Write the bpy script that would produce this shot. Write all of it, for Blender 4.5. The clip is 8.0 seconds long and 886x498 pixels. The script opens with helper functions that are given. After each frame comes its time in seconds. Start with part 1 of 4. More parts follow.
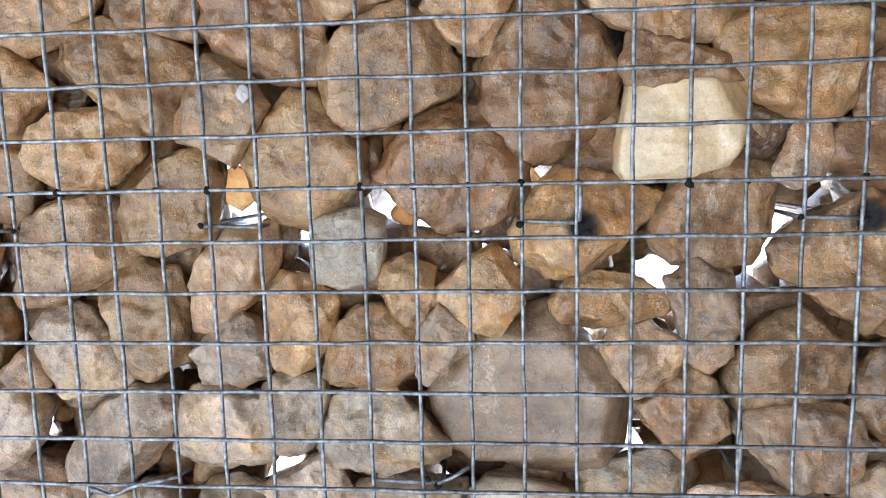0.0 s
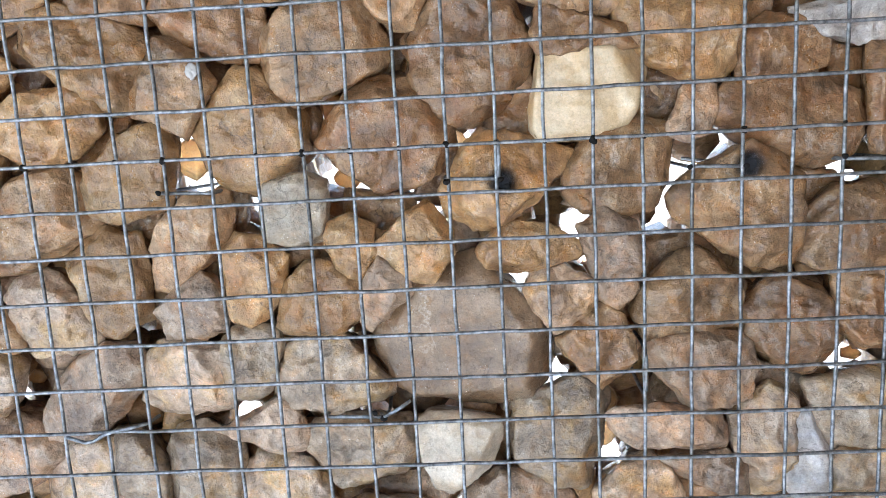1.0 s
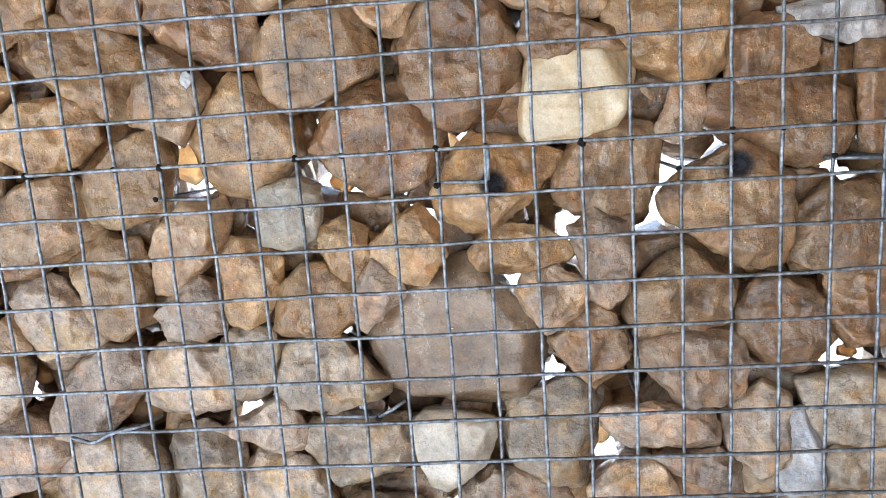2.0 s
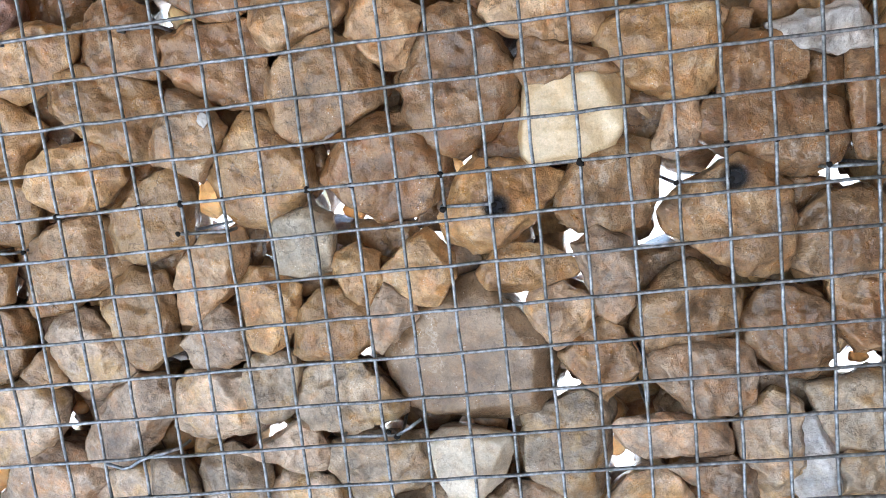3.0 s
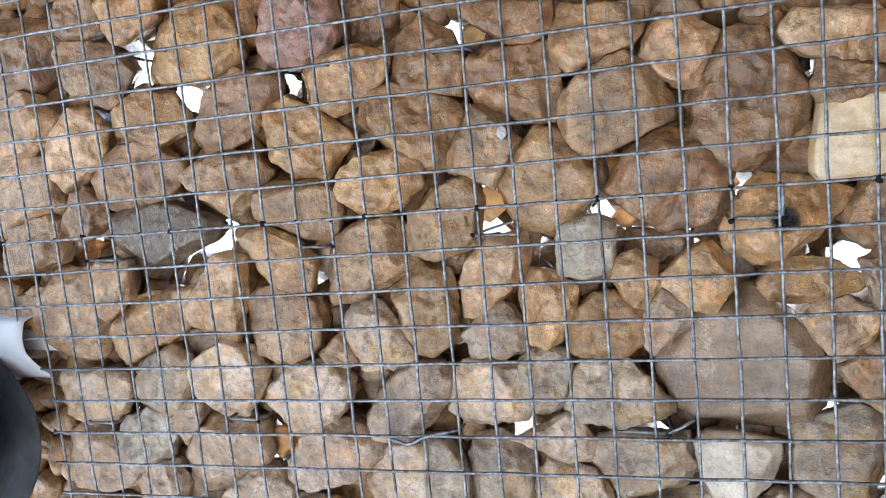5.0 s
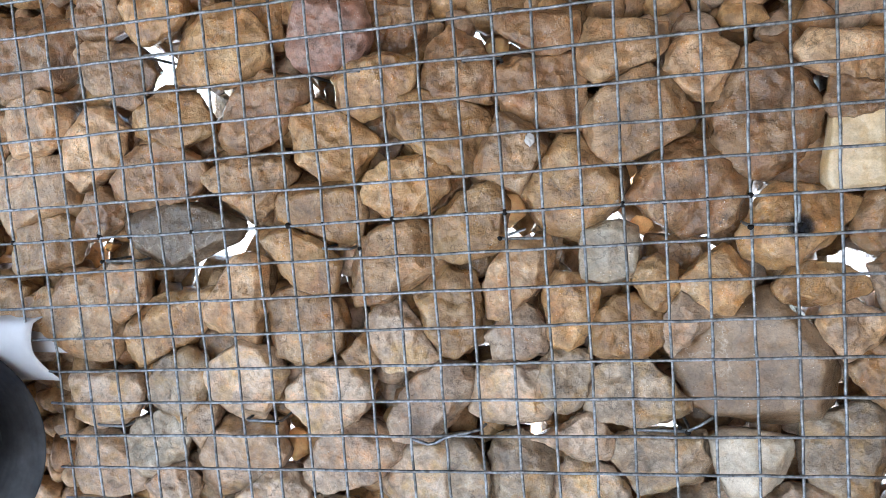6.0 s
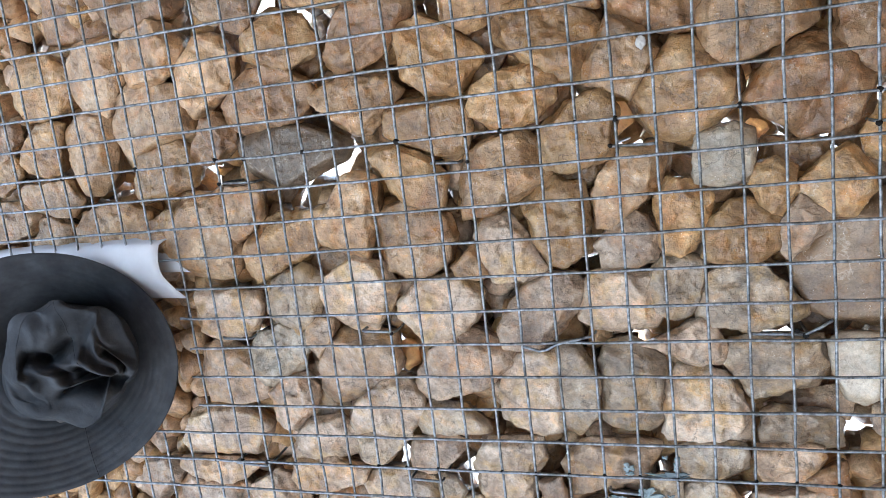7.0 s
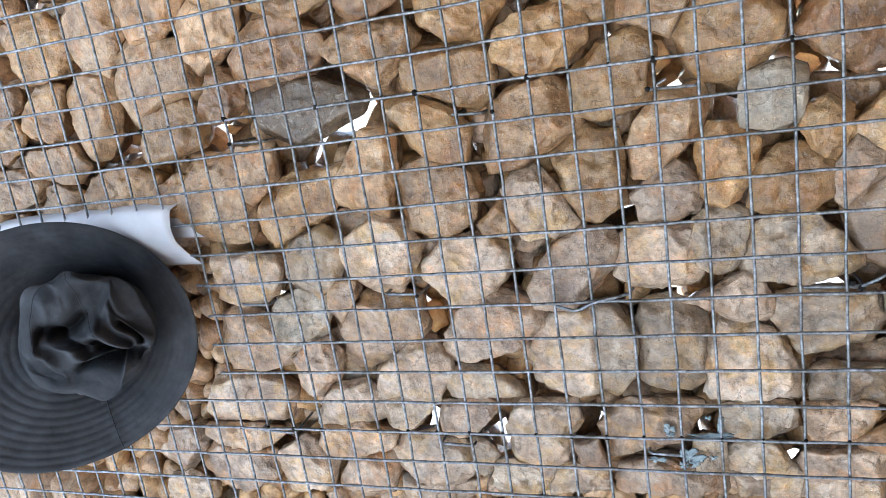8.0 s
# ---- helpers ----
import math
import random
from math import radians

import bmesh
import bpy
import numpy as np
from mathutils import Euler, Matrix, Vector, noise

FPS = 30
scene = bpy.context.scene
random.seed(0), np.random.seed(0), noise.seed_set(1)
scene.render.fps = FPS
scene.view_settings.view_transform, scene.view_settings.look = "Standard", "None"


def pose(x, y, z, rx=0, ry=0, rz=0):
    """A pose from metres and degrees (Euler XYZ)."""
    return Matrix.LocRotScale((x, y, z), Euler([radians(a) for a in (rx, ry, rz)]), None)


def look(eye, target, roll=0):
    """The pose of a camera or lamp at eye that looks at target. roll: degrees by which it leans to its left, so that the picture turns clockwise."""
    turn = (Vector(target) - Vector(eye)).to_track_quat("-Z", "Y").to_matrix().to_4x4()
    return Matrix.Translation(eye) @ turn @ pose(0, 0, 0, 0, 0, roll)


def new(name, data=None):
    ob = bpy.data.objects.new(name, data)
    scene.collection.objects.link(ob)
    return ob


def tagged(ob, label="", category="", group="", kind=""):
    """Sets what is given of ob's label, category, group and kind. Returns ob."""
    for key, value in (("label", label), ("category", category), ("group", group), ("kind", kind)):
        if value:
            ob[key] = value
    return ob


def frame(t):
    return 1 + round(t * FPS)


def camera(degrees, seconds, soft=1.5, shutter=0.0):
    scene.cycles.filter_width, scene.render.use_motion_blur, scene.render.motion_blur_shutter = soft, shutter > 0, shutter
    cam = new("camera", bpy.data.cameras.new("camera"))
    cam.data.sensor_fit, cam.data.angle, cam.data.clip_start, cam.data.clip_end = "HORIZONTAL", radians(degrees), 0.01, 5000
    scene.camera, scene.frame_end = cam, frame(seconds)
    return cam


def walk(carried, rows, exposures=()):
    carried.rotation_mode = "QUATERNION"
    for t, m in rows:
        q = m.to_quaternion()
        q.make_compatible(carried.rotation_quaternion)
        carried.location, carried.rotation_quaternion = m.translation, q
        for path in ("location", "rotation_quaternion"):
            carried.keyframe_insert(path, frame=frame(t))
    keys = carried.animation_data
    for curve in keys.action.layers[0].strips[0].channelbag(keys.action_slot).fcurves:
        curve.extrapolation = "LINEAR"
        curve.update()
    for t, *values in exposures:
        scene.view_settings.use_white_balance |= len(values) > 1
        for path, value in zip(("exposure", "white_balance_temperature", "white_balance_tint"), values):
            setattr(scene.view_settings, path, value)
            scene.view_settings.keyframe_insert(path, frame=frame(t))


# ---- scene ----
cam = camera(62.0, 8.0, soft=0.9)
PATH = [
    (0, (-0.007, -0.683, 1.539), (-0.201, 1.287, 1.254), -1.5),
    (0.5, (0.012, -0.727, 1.546), (-0.084, 1.249, 1.255), -2.5),
    (1, (0.032, -0.767, 1.527), (-0.075, 1.2, 1.18), -3.2),
    (1.5, (0.049, -0.774, 1.527), (-0.104, 1.187, 1.165), -3.5),
    (2.8, (0.084, -0.772, 1.559), (-0.106, 1.185, 1.195), -5.6),
    (3, (0.089, -0.801, 1.54), (-0.147, 1.162, 1.243), -6.6),
    (3.5, (0.063, -0.837, 1.534), (-0.313, 1.107, 1.258), -8.1),
    (4, (0.003, -0.852, 1.555), (-0.513, 1.062, 1.292), -7.9),
    (4.5, (-0.06, -0.891, 1.557), (-0.624, 1.013, 1.317), -6.3),
    (4.7, (-0.072, -0.896, 1.567), (-0.648, 1.003, 1.316), -5.9),
    (5.8, (-0.142, -0.934, 1.553), (-0.597, 1.004, 1.36), -4.4),
    (6, (-0.17, -0.95, 1.553), (-0.609, 0.991, 1.355), -4.4),
    (6.5, (-0.232, -0.99, 1.546), (-0.719, 0.932, 1.287), -5.0),
    (7, (-0.218, -0.979, 1.539), (-0.851, 0.881, 1.166), -6.9),
    (7.5, (-0.183, -0.902, 1.553), (-0.854, 0.928, 1.107), -8.6),
    (8, (-0.248, -0.926, 1.542), (-0.931, 0.886, 1.039), -9.1),
]
walk(cam, [(t, look(eye, target, roll)) for t, eye, target, roll in PATH], exposures=[(0.0, 2.28), (3.0, 2.31), (4.5, 2.11), (6.0, 2.09), (7.0, 2.06), (8.0, 2.13)])

# ---- world, sun ----
SUN_UP, SUN_SIDE = 36.0, -66.0         # the sun stands to the left of the wall and behind it
world = bpy.data.worlds.new("sky")
scene.world = world
world.use_nodes = True
sky = world.node_tree.nodes.new("ShaderNodeTexSky")
sky.sky_type, sky.sun_disc = "NISHITA", False
sky.sun_elevation, sky.sun_rotation = radians(SUN_UP), radians(SUN_SIDE)
backing = world.node_tree.nodes["Background"]
backing.inputs["Strength"].default_value = 0.15
world.node_tree.links.new(sky.outputs["Color"], backing.inputs["Color"])
sun = new("sun", bpy.data.lights.new("sun", "SUN"))
sun.data.energy, sun.data.angle, sun.data.color = 4.5, radians(0.53), (1.0, 0.95, 0.88)
toward = Vector((math.sin(radians(SUN_SIDE)) * math.cos(radians(SUN_UP)), math.cos(radians(SUN_SIDE)) * math.cos(radians(SUN_UP)), math.sin(radians(SUN_UP))))
sun.matrix_world = look(toward * 20, (0, 0, 0))


# ---- materials ----
def material(name):
    m = bpy.data.materials.new(name)
    m.use_nodes = True
    return m, m.node_tree.nodes, m.node_tree.links, m.node_tree.nodes["Principled BSDF"]


def node(nodes, kind, **values):
    n = nodes.new(kind)
    for key, value in values.items():
        n.inputs[key.replace("_", " ")].default_value = value
    return n


def ramp(nodes, *stops):
    r = nodes.new("ShaderNodeValToRGB")
    while len(r.color_ramp.elements) < len(stops):
        r.color_ramp.elements.new(0.5)
    for e, (at, colour) in zip(r.color_ramp.elements, stops):
        e.position, e.color = at, (*colour, 1)
    return r


def mixed(nodes, links, factor, a, b, blend="MIX"):
    m = nodes.new("ShaderNodeMix")
    m.data_type, m.blend_type = "RGBA", blend
    for socket, value in ((m.inputs[0], factor), (m.inputs[6], a), (m.inputs[7], b)):
        if isinstance(value, (int, float)):
            socket.default_value = value
        elif isinstance(value, tuple):
            socket.default_value = (*value, 1)
        else:
            links.new(value, socket)
    return m.outputs[2]


def stone_material(name, dark, base, light, vein, vary=0.24, gloss=0.30, relief=1.0):
    """Rough quarry stone: clouded colour, rusty stains, pale dots painted as glints, dark cracks, thin white veins and
    fine relief.
    """
    m, nodes, links, shader = material(name)
    place = nodes.new("ShaderNodeTexCoord")
    info = nodes.new("ShaderNodeObjectInfo")
    shift = nodes.new("ShaderNodeVectorMath")
    shift.operation = "MULTIPLY_ADD"
    links.new(info.outputs["Random"], shift.inputs[0])
    shift.inputs[1].default_value = (37.0, 91.0, 53.0)
    links.new(place.outputs["Object"], shift.inputs[2])
    at = shift.outputs[0]

    def noisy(scale, detail, roughness, distortion=0.0):
        t = node(nodes, "ShaderNodeTexNoise", Scale=scale, Detail=detail, Roughness=roughness, Distortion=distortion)
        links.new(at, t.inputs["Vector"])
        return t.outputs["Fac"]

    def graded(value, *stops):
        r = ramp(nodes, *stops)
        links.new(value, r.inputs["Fac"])
        return r.outputs["Color"]

    def grey(v):
        return (v, v, v)

    cloud, stain = noisy(15.0, 8.0, 0.62, 0.3), noisy(24.0, 6.0, 0.6, 0.4)
    lumps, grain = noisy(62.0, 8.0, 0.66, 0.15), noisy(420.0, 5.0, 0.75)
    ridges = nodes.new("ShaderNodeTexNoise")
    ridges.noise_type = "RIDGED_MULTIFRACTAL"
    for key, value in (("Scale", 34.0), ("Detail", 6.0), ("Roughness", 0.6), ("Distortion", 0.15)):
        ridges.inputs[key].default_value = value
    links.new(at, ridges.inputs["Vector"])
    warp = nodes.new("ShaderNodeVectorMath")
    warp.operation = "MULTIPLY_ADD"
    wobble = node(nodes, "ShaderNodeTexNoise", Scale=40.0, Detail=5.0, Roughness=0.65)
    links.new(at, wobble.inputs["Vector"])
    links.new(wobble.outputs["Color"], warp.inputs[0])
    warp.inputs[1].default_value = (0.055, 0.055, 0.055)
    links.new(at, warp.inputs[2])
    crack = node(nodes, "ShaderNodeTexVoronoi", Scale=15.0)
    crack.feature = "DISTANCE_TO_EDGE"
    links.new(warp.outputs[0], crack.inputs["Vector"])
    veins = node(nodes, "ShaderNodeTexVoronoi", Scale=9.0)
    veins.feature = "DISTANCE_TO_EDGE"
    turned = nodes.new("ShaderNodeVectorMath")
    turned.operation = "MULTIPLY_ADD"
    links.new(warp.outputs[0], turned.inputs[0])
    turned.inputs[1].default_value, turned.inputs[2].default_value = (1.0, 0.7, 1.3), (5.1, 2.2, 8.7)
    links.new(turned.outputs[0], veins.inputs["Vector"])
    glints = node(nodes, "ShaderNodeTexVoronoi", Scale=260.0, Randomness=1.0)
    links.new(at, glints.inputs["Vector"])

    colour = graded(cloud, (0.36, dark), (0.49, base), (0.62, light))
    colour = mixed(nodes, links, graded(stain, (0.50, grey(0)), (0.66, grey(0.85))), colour, vein)
    colour = mixed(nodes, links, 1.0, colour, graded(lumps, (0.32, grey(1 - 0.38 * relief)), (0.5, grey(1.0)), (0.68, grey(1 + 0.42 * relief))), "MULTIPLY")
    colour = mixed(nodes, links, 0.9, colour, graded(grain, (0.32, grey(0.78)), (0.68, grey(1.22))), "MULTIPLY")
    patch = noisy(38.0, 5.0, 0.55, 0.6)
    colour = mixed(nodes, links, min(1.0, relief), colour, graded(patch, (0.36, (1.12, 0.99, 0.86)), (0.47, grey(1.0)), (0.55, grey(1.0)), (0.64, (1.03, 1.10, 1.20))), "MULTIPLY")
    gate = graded(stain, (0.43, grey(1)), (0.55, grey(0)))
    split = mixed(nodes, links, 1.0, graded(crack.outputs["Distance"], (0.0, grey(0.75)), (0.026, grey(0))), gate, "MULTIPLY")
    colour = mixed(nodes, links, mixed(nodes, links, 1.0, split, grey(min(1.0, 1.6 * relief)), "MULTIPLY"), colour, tuple(0.35 * v for v in dark))
    pale = mixed(nodes, links, 1.0, graded(veins.outputs["Distance"], (0.0, grey(0.32)), (0.016, grey(0))), graded(cloud, (0.48, grey(0)), (0.56, grey(1))), "MULTIPLY")
    colour = mixed(nodes, links, pale, colour, (0.70, 0.64, 0.55))
    # pale dots in the base colour that stand for small glints
    glint = mixed(nodes, links, 1.0, graded(glints.outputs["Distance"], (0.10, grey(1)), (0.2, grey(0))), graded(lumps, (0.54, grey(0)), (0.62, grey(1))), "MULTIPLY")
    colour = mixed(nodes, links, glint, colour, (0.80, 0.76, 0.68))
    # paler along convex ridges: broken flecks, and edge highlights put into the colour
    edge = nodes.new("ShaderNodeNewGeometry").outputs["Pointiness"]
    worn = mixed(nodes, links, 1.0, graded(edge, (0.515, grey(0)), (0.60, grey(0.75 * min(1.0, relief)))), graded(lumps, (0.40, grey(0.15)), (0.6, grey(1))), "MULTIPLY")
    colour = mixed(nodes, links, worn, colour, tuple(min(0.75, 1.35 * v) for v in light))
    swing = node(nodes, "ShaderNodeMapRange", To_Min=1 - vary, To_Max=1 + vary)
    links.new(info.outputs["Random"], swing.inputs["Value"])
    colour = mixed(nodes, links, 1.0, colour, swing.outputs["Result"], "MULTIPLY")
    links.new(colour, shader.inputs["Base Color"])
    wet = node(nodes, "ShaderNodeMapRange", From_Min=0.35, From_Max=0.65, To_Min=gloss + 0.2, To_Max=gloss - 0.06)
    links.new(lumps, wet.inputs["Value"])
    links.new(wet.outputs["Result"], shader.inputs["Roughness"])
    shader.inputs["Specular IOR Level"].default_value = 0.6
    shader.inputs["Coat Weight"].default_value, shader.inputs["Coat Roughness"].default_value = 0.85, 0.13
    normal = None
    for height, strength, distance in ((ridges.outputs["Fac"], 0.8, 0.0034 * relief), (lumps, 1.0, 0.0075 * relief), (grain, 0.5, 0.0008)):
        bump = node(nodes, "ShaderNodeBump", Strength=strength, Distance=distance)
        links.new(height, bump.inputs["Height"])
        if normal:
            links.new(normal, bump.inputs["Normal"])
        normal = bump.outputs["Normal"]
    links.new(normal, shader.inputs["Normal"])
    sheen = node(nodes, "ShaderNodeBump", Strength=1.0, Distance=0.0055 * relief)
    links.new(noisy(75.0, 2.5, 0.5, 0.3), sheen.inputs["Height"])
    links.new(sheen.outputs["Normal"], shader.inputs["Coat Normal"])
    return m


STONE = {
    "tan": stone_material("tan_stone", (0.195, 0.097, 0.036), (0.345, 0.192, 0.076), (0.476, 0.306, 0.147), (0.355, 0.190, 0.070)),
    "brown": stone_material("brown_stone", (0.141, 0.070, 0.030), (0.255, 0.137, 0.059), (0.359, 0.215, 0.109), (0.257, 0.110, 0.034)),
    "grey": stone_material("grey_stone", (0.147, 0.081, 0.037), (0.270, 0.160, 0.076), (0.394, 0.251, 0.131), (0.283, 0.134, 0.046)),
    "blue": stone_material("blue_grey_stone", (0.172, 0.140, 0.100), (0.285, 0.242, 0.182), (0.390, 0.338, 0.265), (0.300, 0.214, 0.133), 0.150, relief=0.850),
    "pale": stone_material("pale_cream_stone", (0.46, 0.33, 0.18), (0.60, 0.465, 0.285), (0.66, 0.55, 0.38), (0.56, 0.36, 0.16), 0.08, relief=0.16),
    "cream": stone_material("light_tan_stone", (0.248, 0.142, 0.067), (0.400, 0.249, 0.129), (0.527, 0.364, 0.216), (0.379, 0.190, 0.071), 0.200),
    "white": stone_material("white_grey_stone", (0.252, 0.242, 0.232), (0.388, 0.381, 0.379), (0.485, 0.484, 0.499), (0.330, 0.283, 0.227), 0.1, relief=0.6),
    "pink": stone_material("pinkish_stone", (0.208, 0.138, 0.093), (0.361, 0.259, 0.180), (0.492, 0.374, 0.273), (0.440, 0.230, 0.100)),
    # paler grey and cream for low stones: own colour plus cool light from below
    "grey_uplit": stone_material("uplit_grey_stone", (0.193, 0.141, 0.096), (0.342, 0.261, 0.184), (0.480, 0.387, 0.287), (0.450, 0.280, 0.105)),
    "cream_uplit": stone_material("uplit_cream_stone", (0.315, 0.220, 0.152), (0.488, 0.364, 0.261), (0.618, 0.493, 0.383), (0.530, 0.340, 0.140), 0.2),
    "slab": stone_material("grey_brown_stone", (0.137, 0.088, 0.052), (0.206, 0.138, 0.083), (0.284, 0.196, 0.121), (0.226, 0.130, 0.061), 0.05, relief=0.6),
    # tan for low stones, with the cool light from below mixed into its colour
    "tan_uplit": stone_material("uplit_tan_stone", (0.234, 0.146, 0.086), (0.412, 0.279, 0.178), (0.544, 0.398, 0.274), (0.490, 0.280, 0.100)),
    "bone": stone_material("off_white_stone", (0.40, 0.335, 0.255), (0.535, 0.47, 0.375), (0.61, 0.555, 0.465), (0.48, 0.36, 0.23), 0.08, relief=0.4),
    "red": stone_material("reddish_stone", (0.185, 0.095, 0.070), (0.300, 0.165, 0.125), (0.390, 0.240, 0.190), (0.300, 0.130, 0.080), 0.1),
    "dark": stone_material("dark_slate_stone", (0.054, 0.033, 0.017), (0.088, 0.058, 0.033), (0.122, 0.085, 0.050), (0.090, 0.051, 0.024), 0.1),
}


# amber see-through stone that imitates sunlit stone sides inside the gaps
STONE["sunglow"] = stone_material("amber_sunglow_stone", (0.86, 0.44, 0.15), (0.92, 0.56, 0.24), (0.95, 0.68, 0.40), (0.86, 0.42, 0.12), 0.1, relief=0.3)
amber = STONE["sunglow"].node_tree.nodes["Principled BSDF"]
amber.inputs["Transmission Weight"].default_value, amber.inputs["IOR"].default_value = 0.85, 1.35
STONE["sunglow"].node_tree.links.remove(amber.inputs["Roughness"].links[0])
amber.inputs["Roughness"].default_value = 0.8
amber.inputs["Coat Weight"].default_value = 0.2


def wire_material():
    m, nodes, links, shader = material("galvanised_wire")
    place = nodes.new("ShaderNodeTexCoord")
    spots = node(nodes, "ShaderNodeTexNoise", Scale=130.0, Detail=5.0, Roughness=0.65)
    large = node(nodes, "ShaderNodeTexNoise", Scale=18.0, Detail=3.0)
    links.new(place.outputs["Object"], spots.inputs["Vector"])
    links.new(place.outputs["Object"], large.inputs["Vector"])
    tone = ramp(nodes, (0.300, (0.059, 0.068, 0.077)), (0.500, (0.209, 0.239, 0.276)), (0.720, (0.438, 0.492, 0.560)))
    links.new(spots.outputs["Fac"], tone.inputs["Fac"])
    dirt = ramp(nodes, (0.45, (1, 1, 1)), (0.7, (0.6, 0.56, 0.5)))
    links.new(large.outputs["Fac"], dirt.inputs["Fac"])
    links.new(mixed(nodes, links, 1.0, tone.outputs["Color"], dirt.outputs["Color"], "MULTIPLY"), shader.inputs["Base Color"])
    shader.inputs["Metallic"].default_value = 0.6
    rough = node(nodes, "ShaderNodeMapRange", To_Min=0.3, To_Max=0.6)
    links.new(spots.outputs["Fac"], rough.inputs["Value"])
    links.new(rough.outputs["Result"], shader.inputs["Roughness"])
    bump = node(nodes, "ShaderNodeBump", Strength=0.4, Distance=0.0006)
    links.new(spots.outputs["Fac"], bump.inputs["Height"])
    links.new(bump.outputs["Normal"], shader.inputs["Normal"])
    return m


def plain_material(name, low, high, scale, roughness, relief=0.002, shine=0.5):
    m, nodes, links, shader = material(name)
    place = nodes.new("ShaderNodeTexCoord")
    large = node(nodes, "ShaderNodeTexNoise", Scale=scale, Detail=8.0, Roughness=0.6)
    links.new(place.outputs["Object"], large.inputs["Vector"])
    tone = ramp(nodes, (0.3, low), (0.7, high))
    links.new(large.outputs["Fac"], tone.inputs["Fac"])
    links.new(tone.outputs["Color"], shader.inputs["Base Color"])
    shader.inputs["Roughness"].default_value = roughness
    shader.inputs["Specular IOR Level"].default_value = shine
    bump = node(nodes, "ShaderNodeBump", Strength=0.5, Distance=relief)
    links.new(large.outputs["Fac"], bump.inputs["Height"])
    links.new(bump.outputs["Normal"], shader.inputs["Normal"])
    return m


WIRE = wire_material()
GROUND = plain_material("pale_grey_ground", (0.502, 0.540, 0.588), (0.622, 0.660, 0.708), 14.000, 0.900, 0.010)
TIMBER = plain_material("unseen_timber", (0.15, 0.082, 0.038), (0.24, 0.135, 0.065), 6.0, 0.7)


# ---- builders ----
def linked(name, bm, mat, parent=None, label=""):
    mesh = bpy.data.meshes.new(name)
    bm.to_mesh(mesh)
    bm.free()
    return placed(name, mesh, mat, parent, label)


def placed(name, mesh, mat, parent=None, label=""):
    if mat and not mesh.materials:
        mesh.materials.append(mat)
    ob = new(name, mesh)
    ob.parent = parent
    return tagged(ob, label=label)


def part(name, bm, mat, parent, label=""):
    return linked(name, bm, mat, parent, label)


def slab(x0, x1, y0, y1, z0, z1):
    bm = bmesh.new()
    bmesh.ops.create_cube(bm, size=1, matrix=Matrix.LocRotScale(((x0 + x1) / 2, (y0 + y1) / 2, (z0 + z1) / 2), None, (x1 - x0, y1 - y0, z1 - z0)))
    return bm


def tube(points, radius, sides=8):
    """A round wire along the points, closed at both ends."""
    bm = bmesh.new()
    points = [Vector(p) for p in points]
    rings = []
    for i, p in enumerate(points):
        along = (points[min(i + 1, len(points) - 1)] - points[max(i - 1, 0)]).normalized()
        side = along.cross(Vector((0.31, 0.42, 0.85)) if abs(along.z) < 0.7 else Vector((0.9, 0.3, 0.1))).normalized()
        up = along.cross(side)
        rings.append([bm.verts.new(p + radius * (math.cos(a) * side + math.sin(a) * up)) for a in (2 * math.pi * k / sides for k in range(sides))])
    for a, b in zip(rings, rings[1:]):
        for k in range(sides):
            bm.faces.new((a[k], a[(k + 1) % sides], b[(k + 1) % sides], b[k])).smooth = True
    bm.faces.new(rings[0]), bm.faces.new(rings[-1][::-1])
    bmesh.ops.recalc_face_normals(bm, faces=bm.faces)
    return bm


def ball(level):
    bm = bmesh.new()
    bmesh.ops.create_icosphere(bm, subdivisions=level, radius=1)
    co = np.array([v.co.normalized() for v in bm.verts])
    co[:, 1] -= 0.4 * (1 - co[:, 1] ** 2)      # finer towards the front
    co /= np.linalg.norm(co, axis=1)[:, None]
    tris = [[v.index for v in f.verts] for f in bm.faces]
    bm.free()
    return co, tris


BALLS = {level: ball(level) for level in (2, 3, 4, 5)}


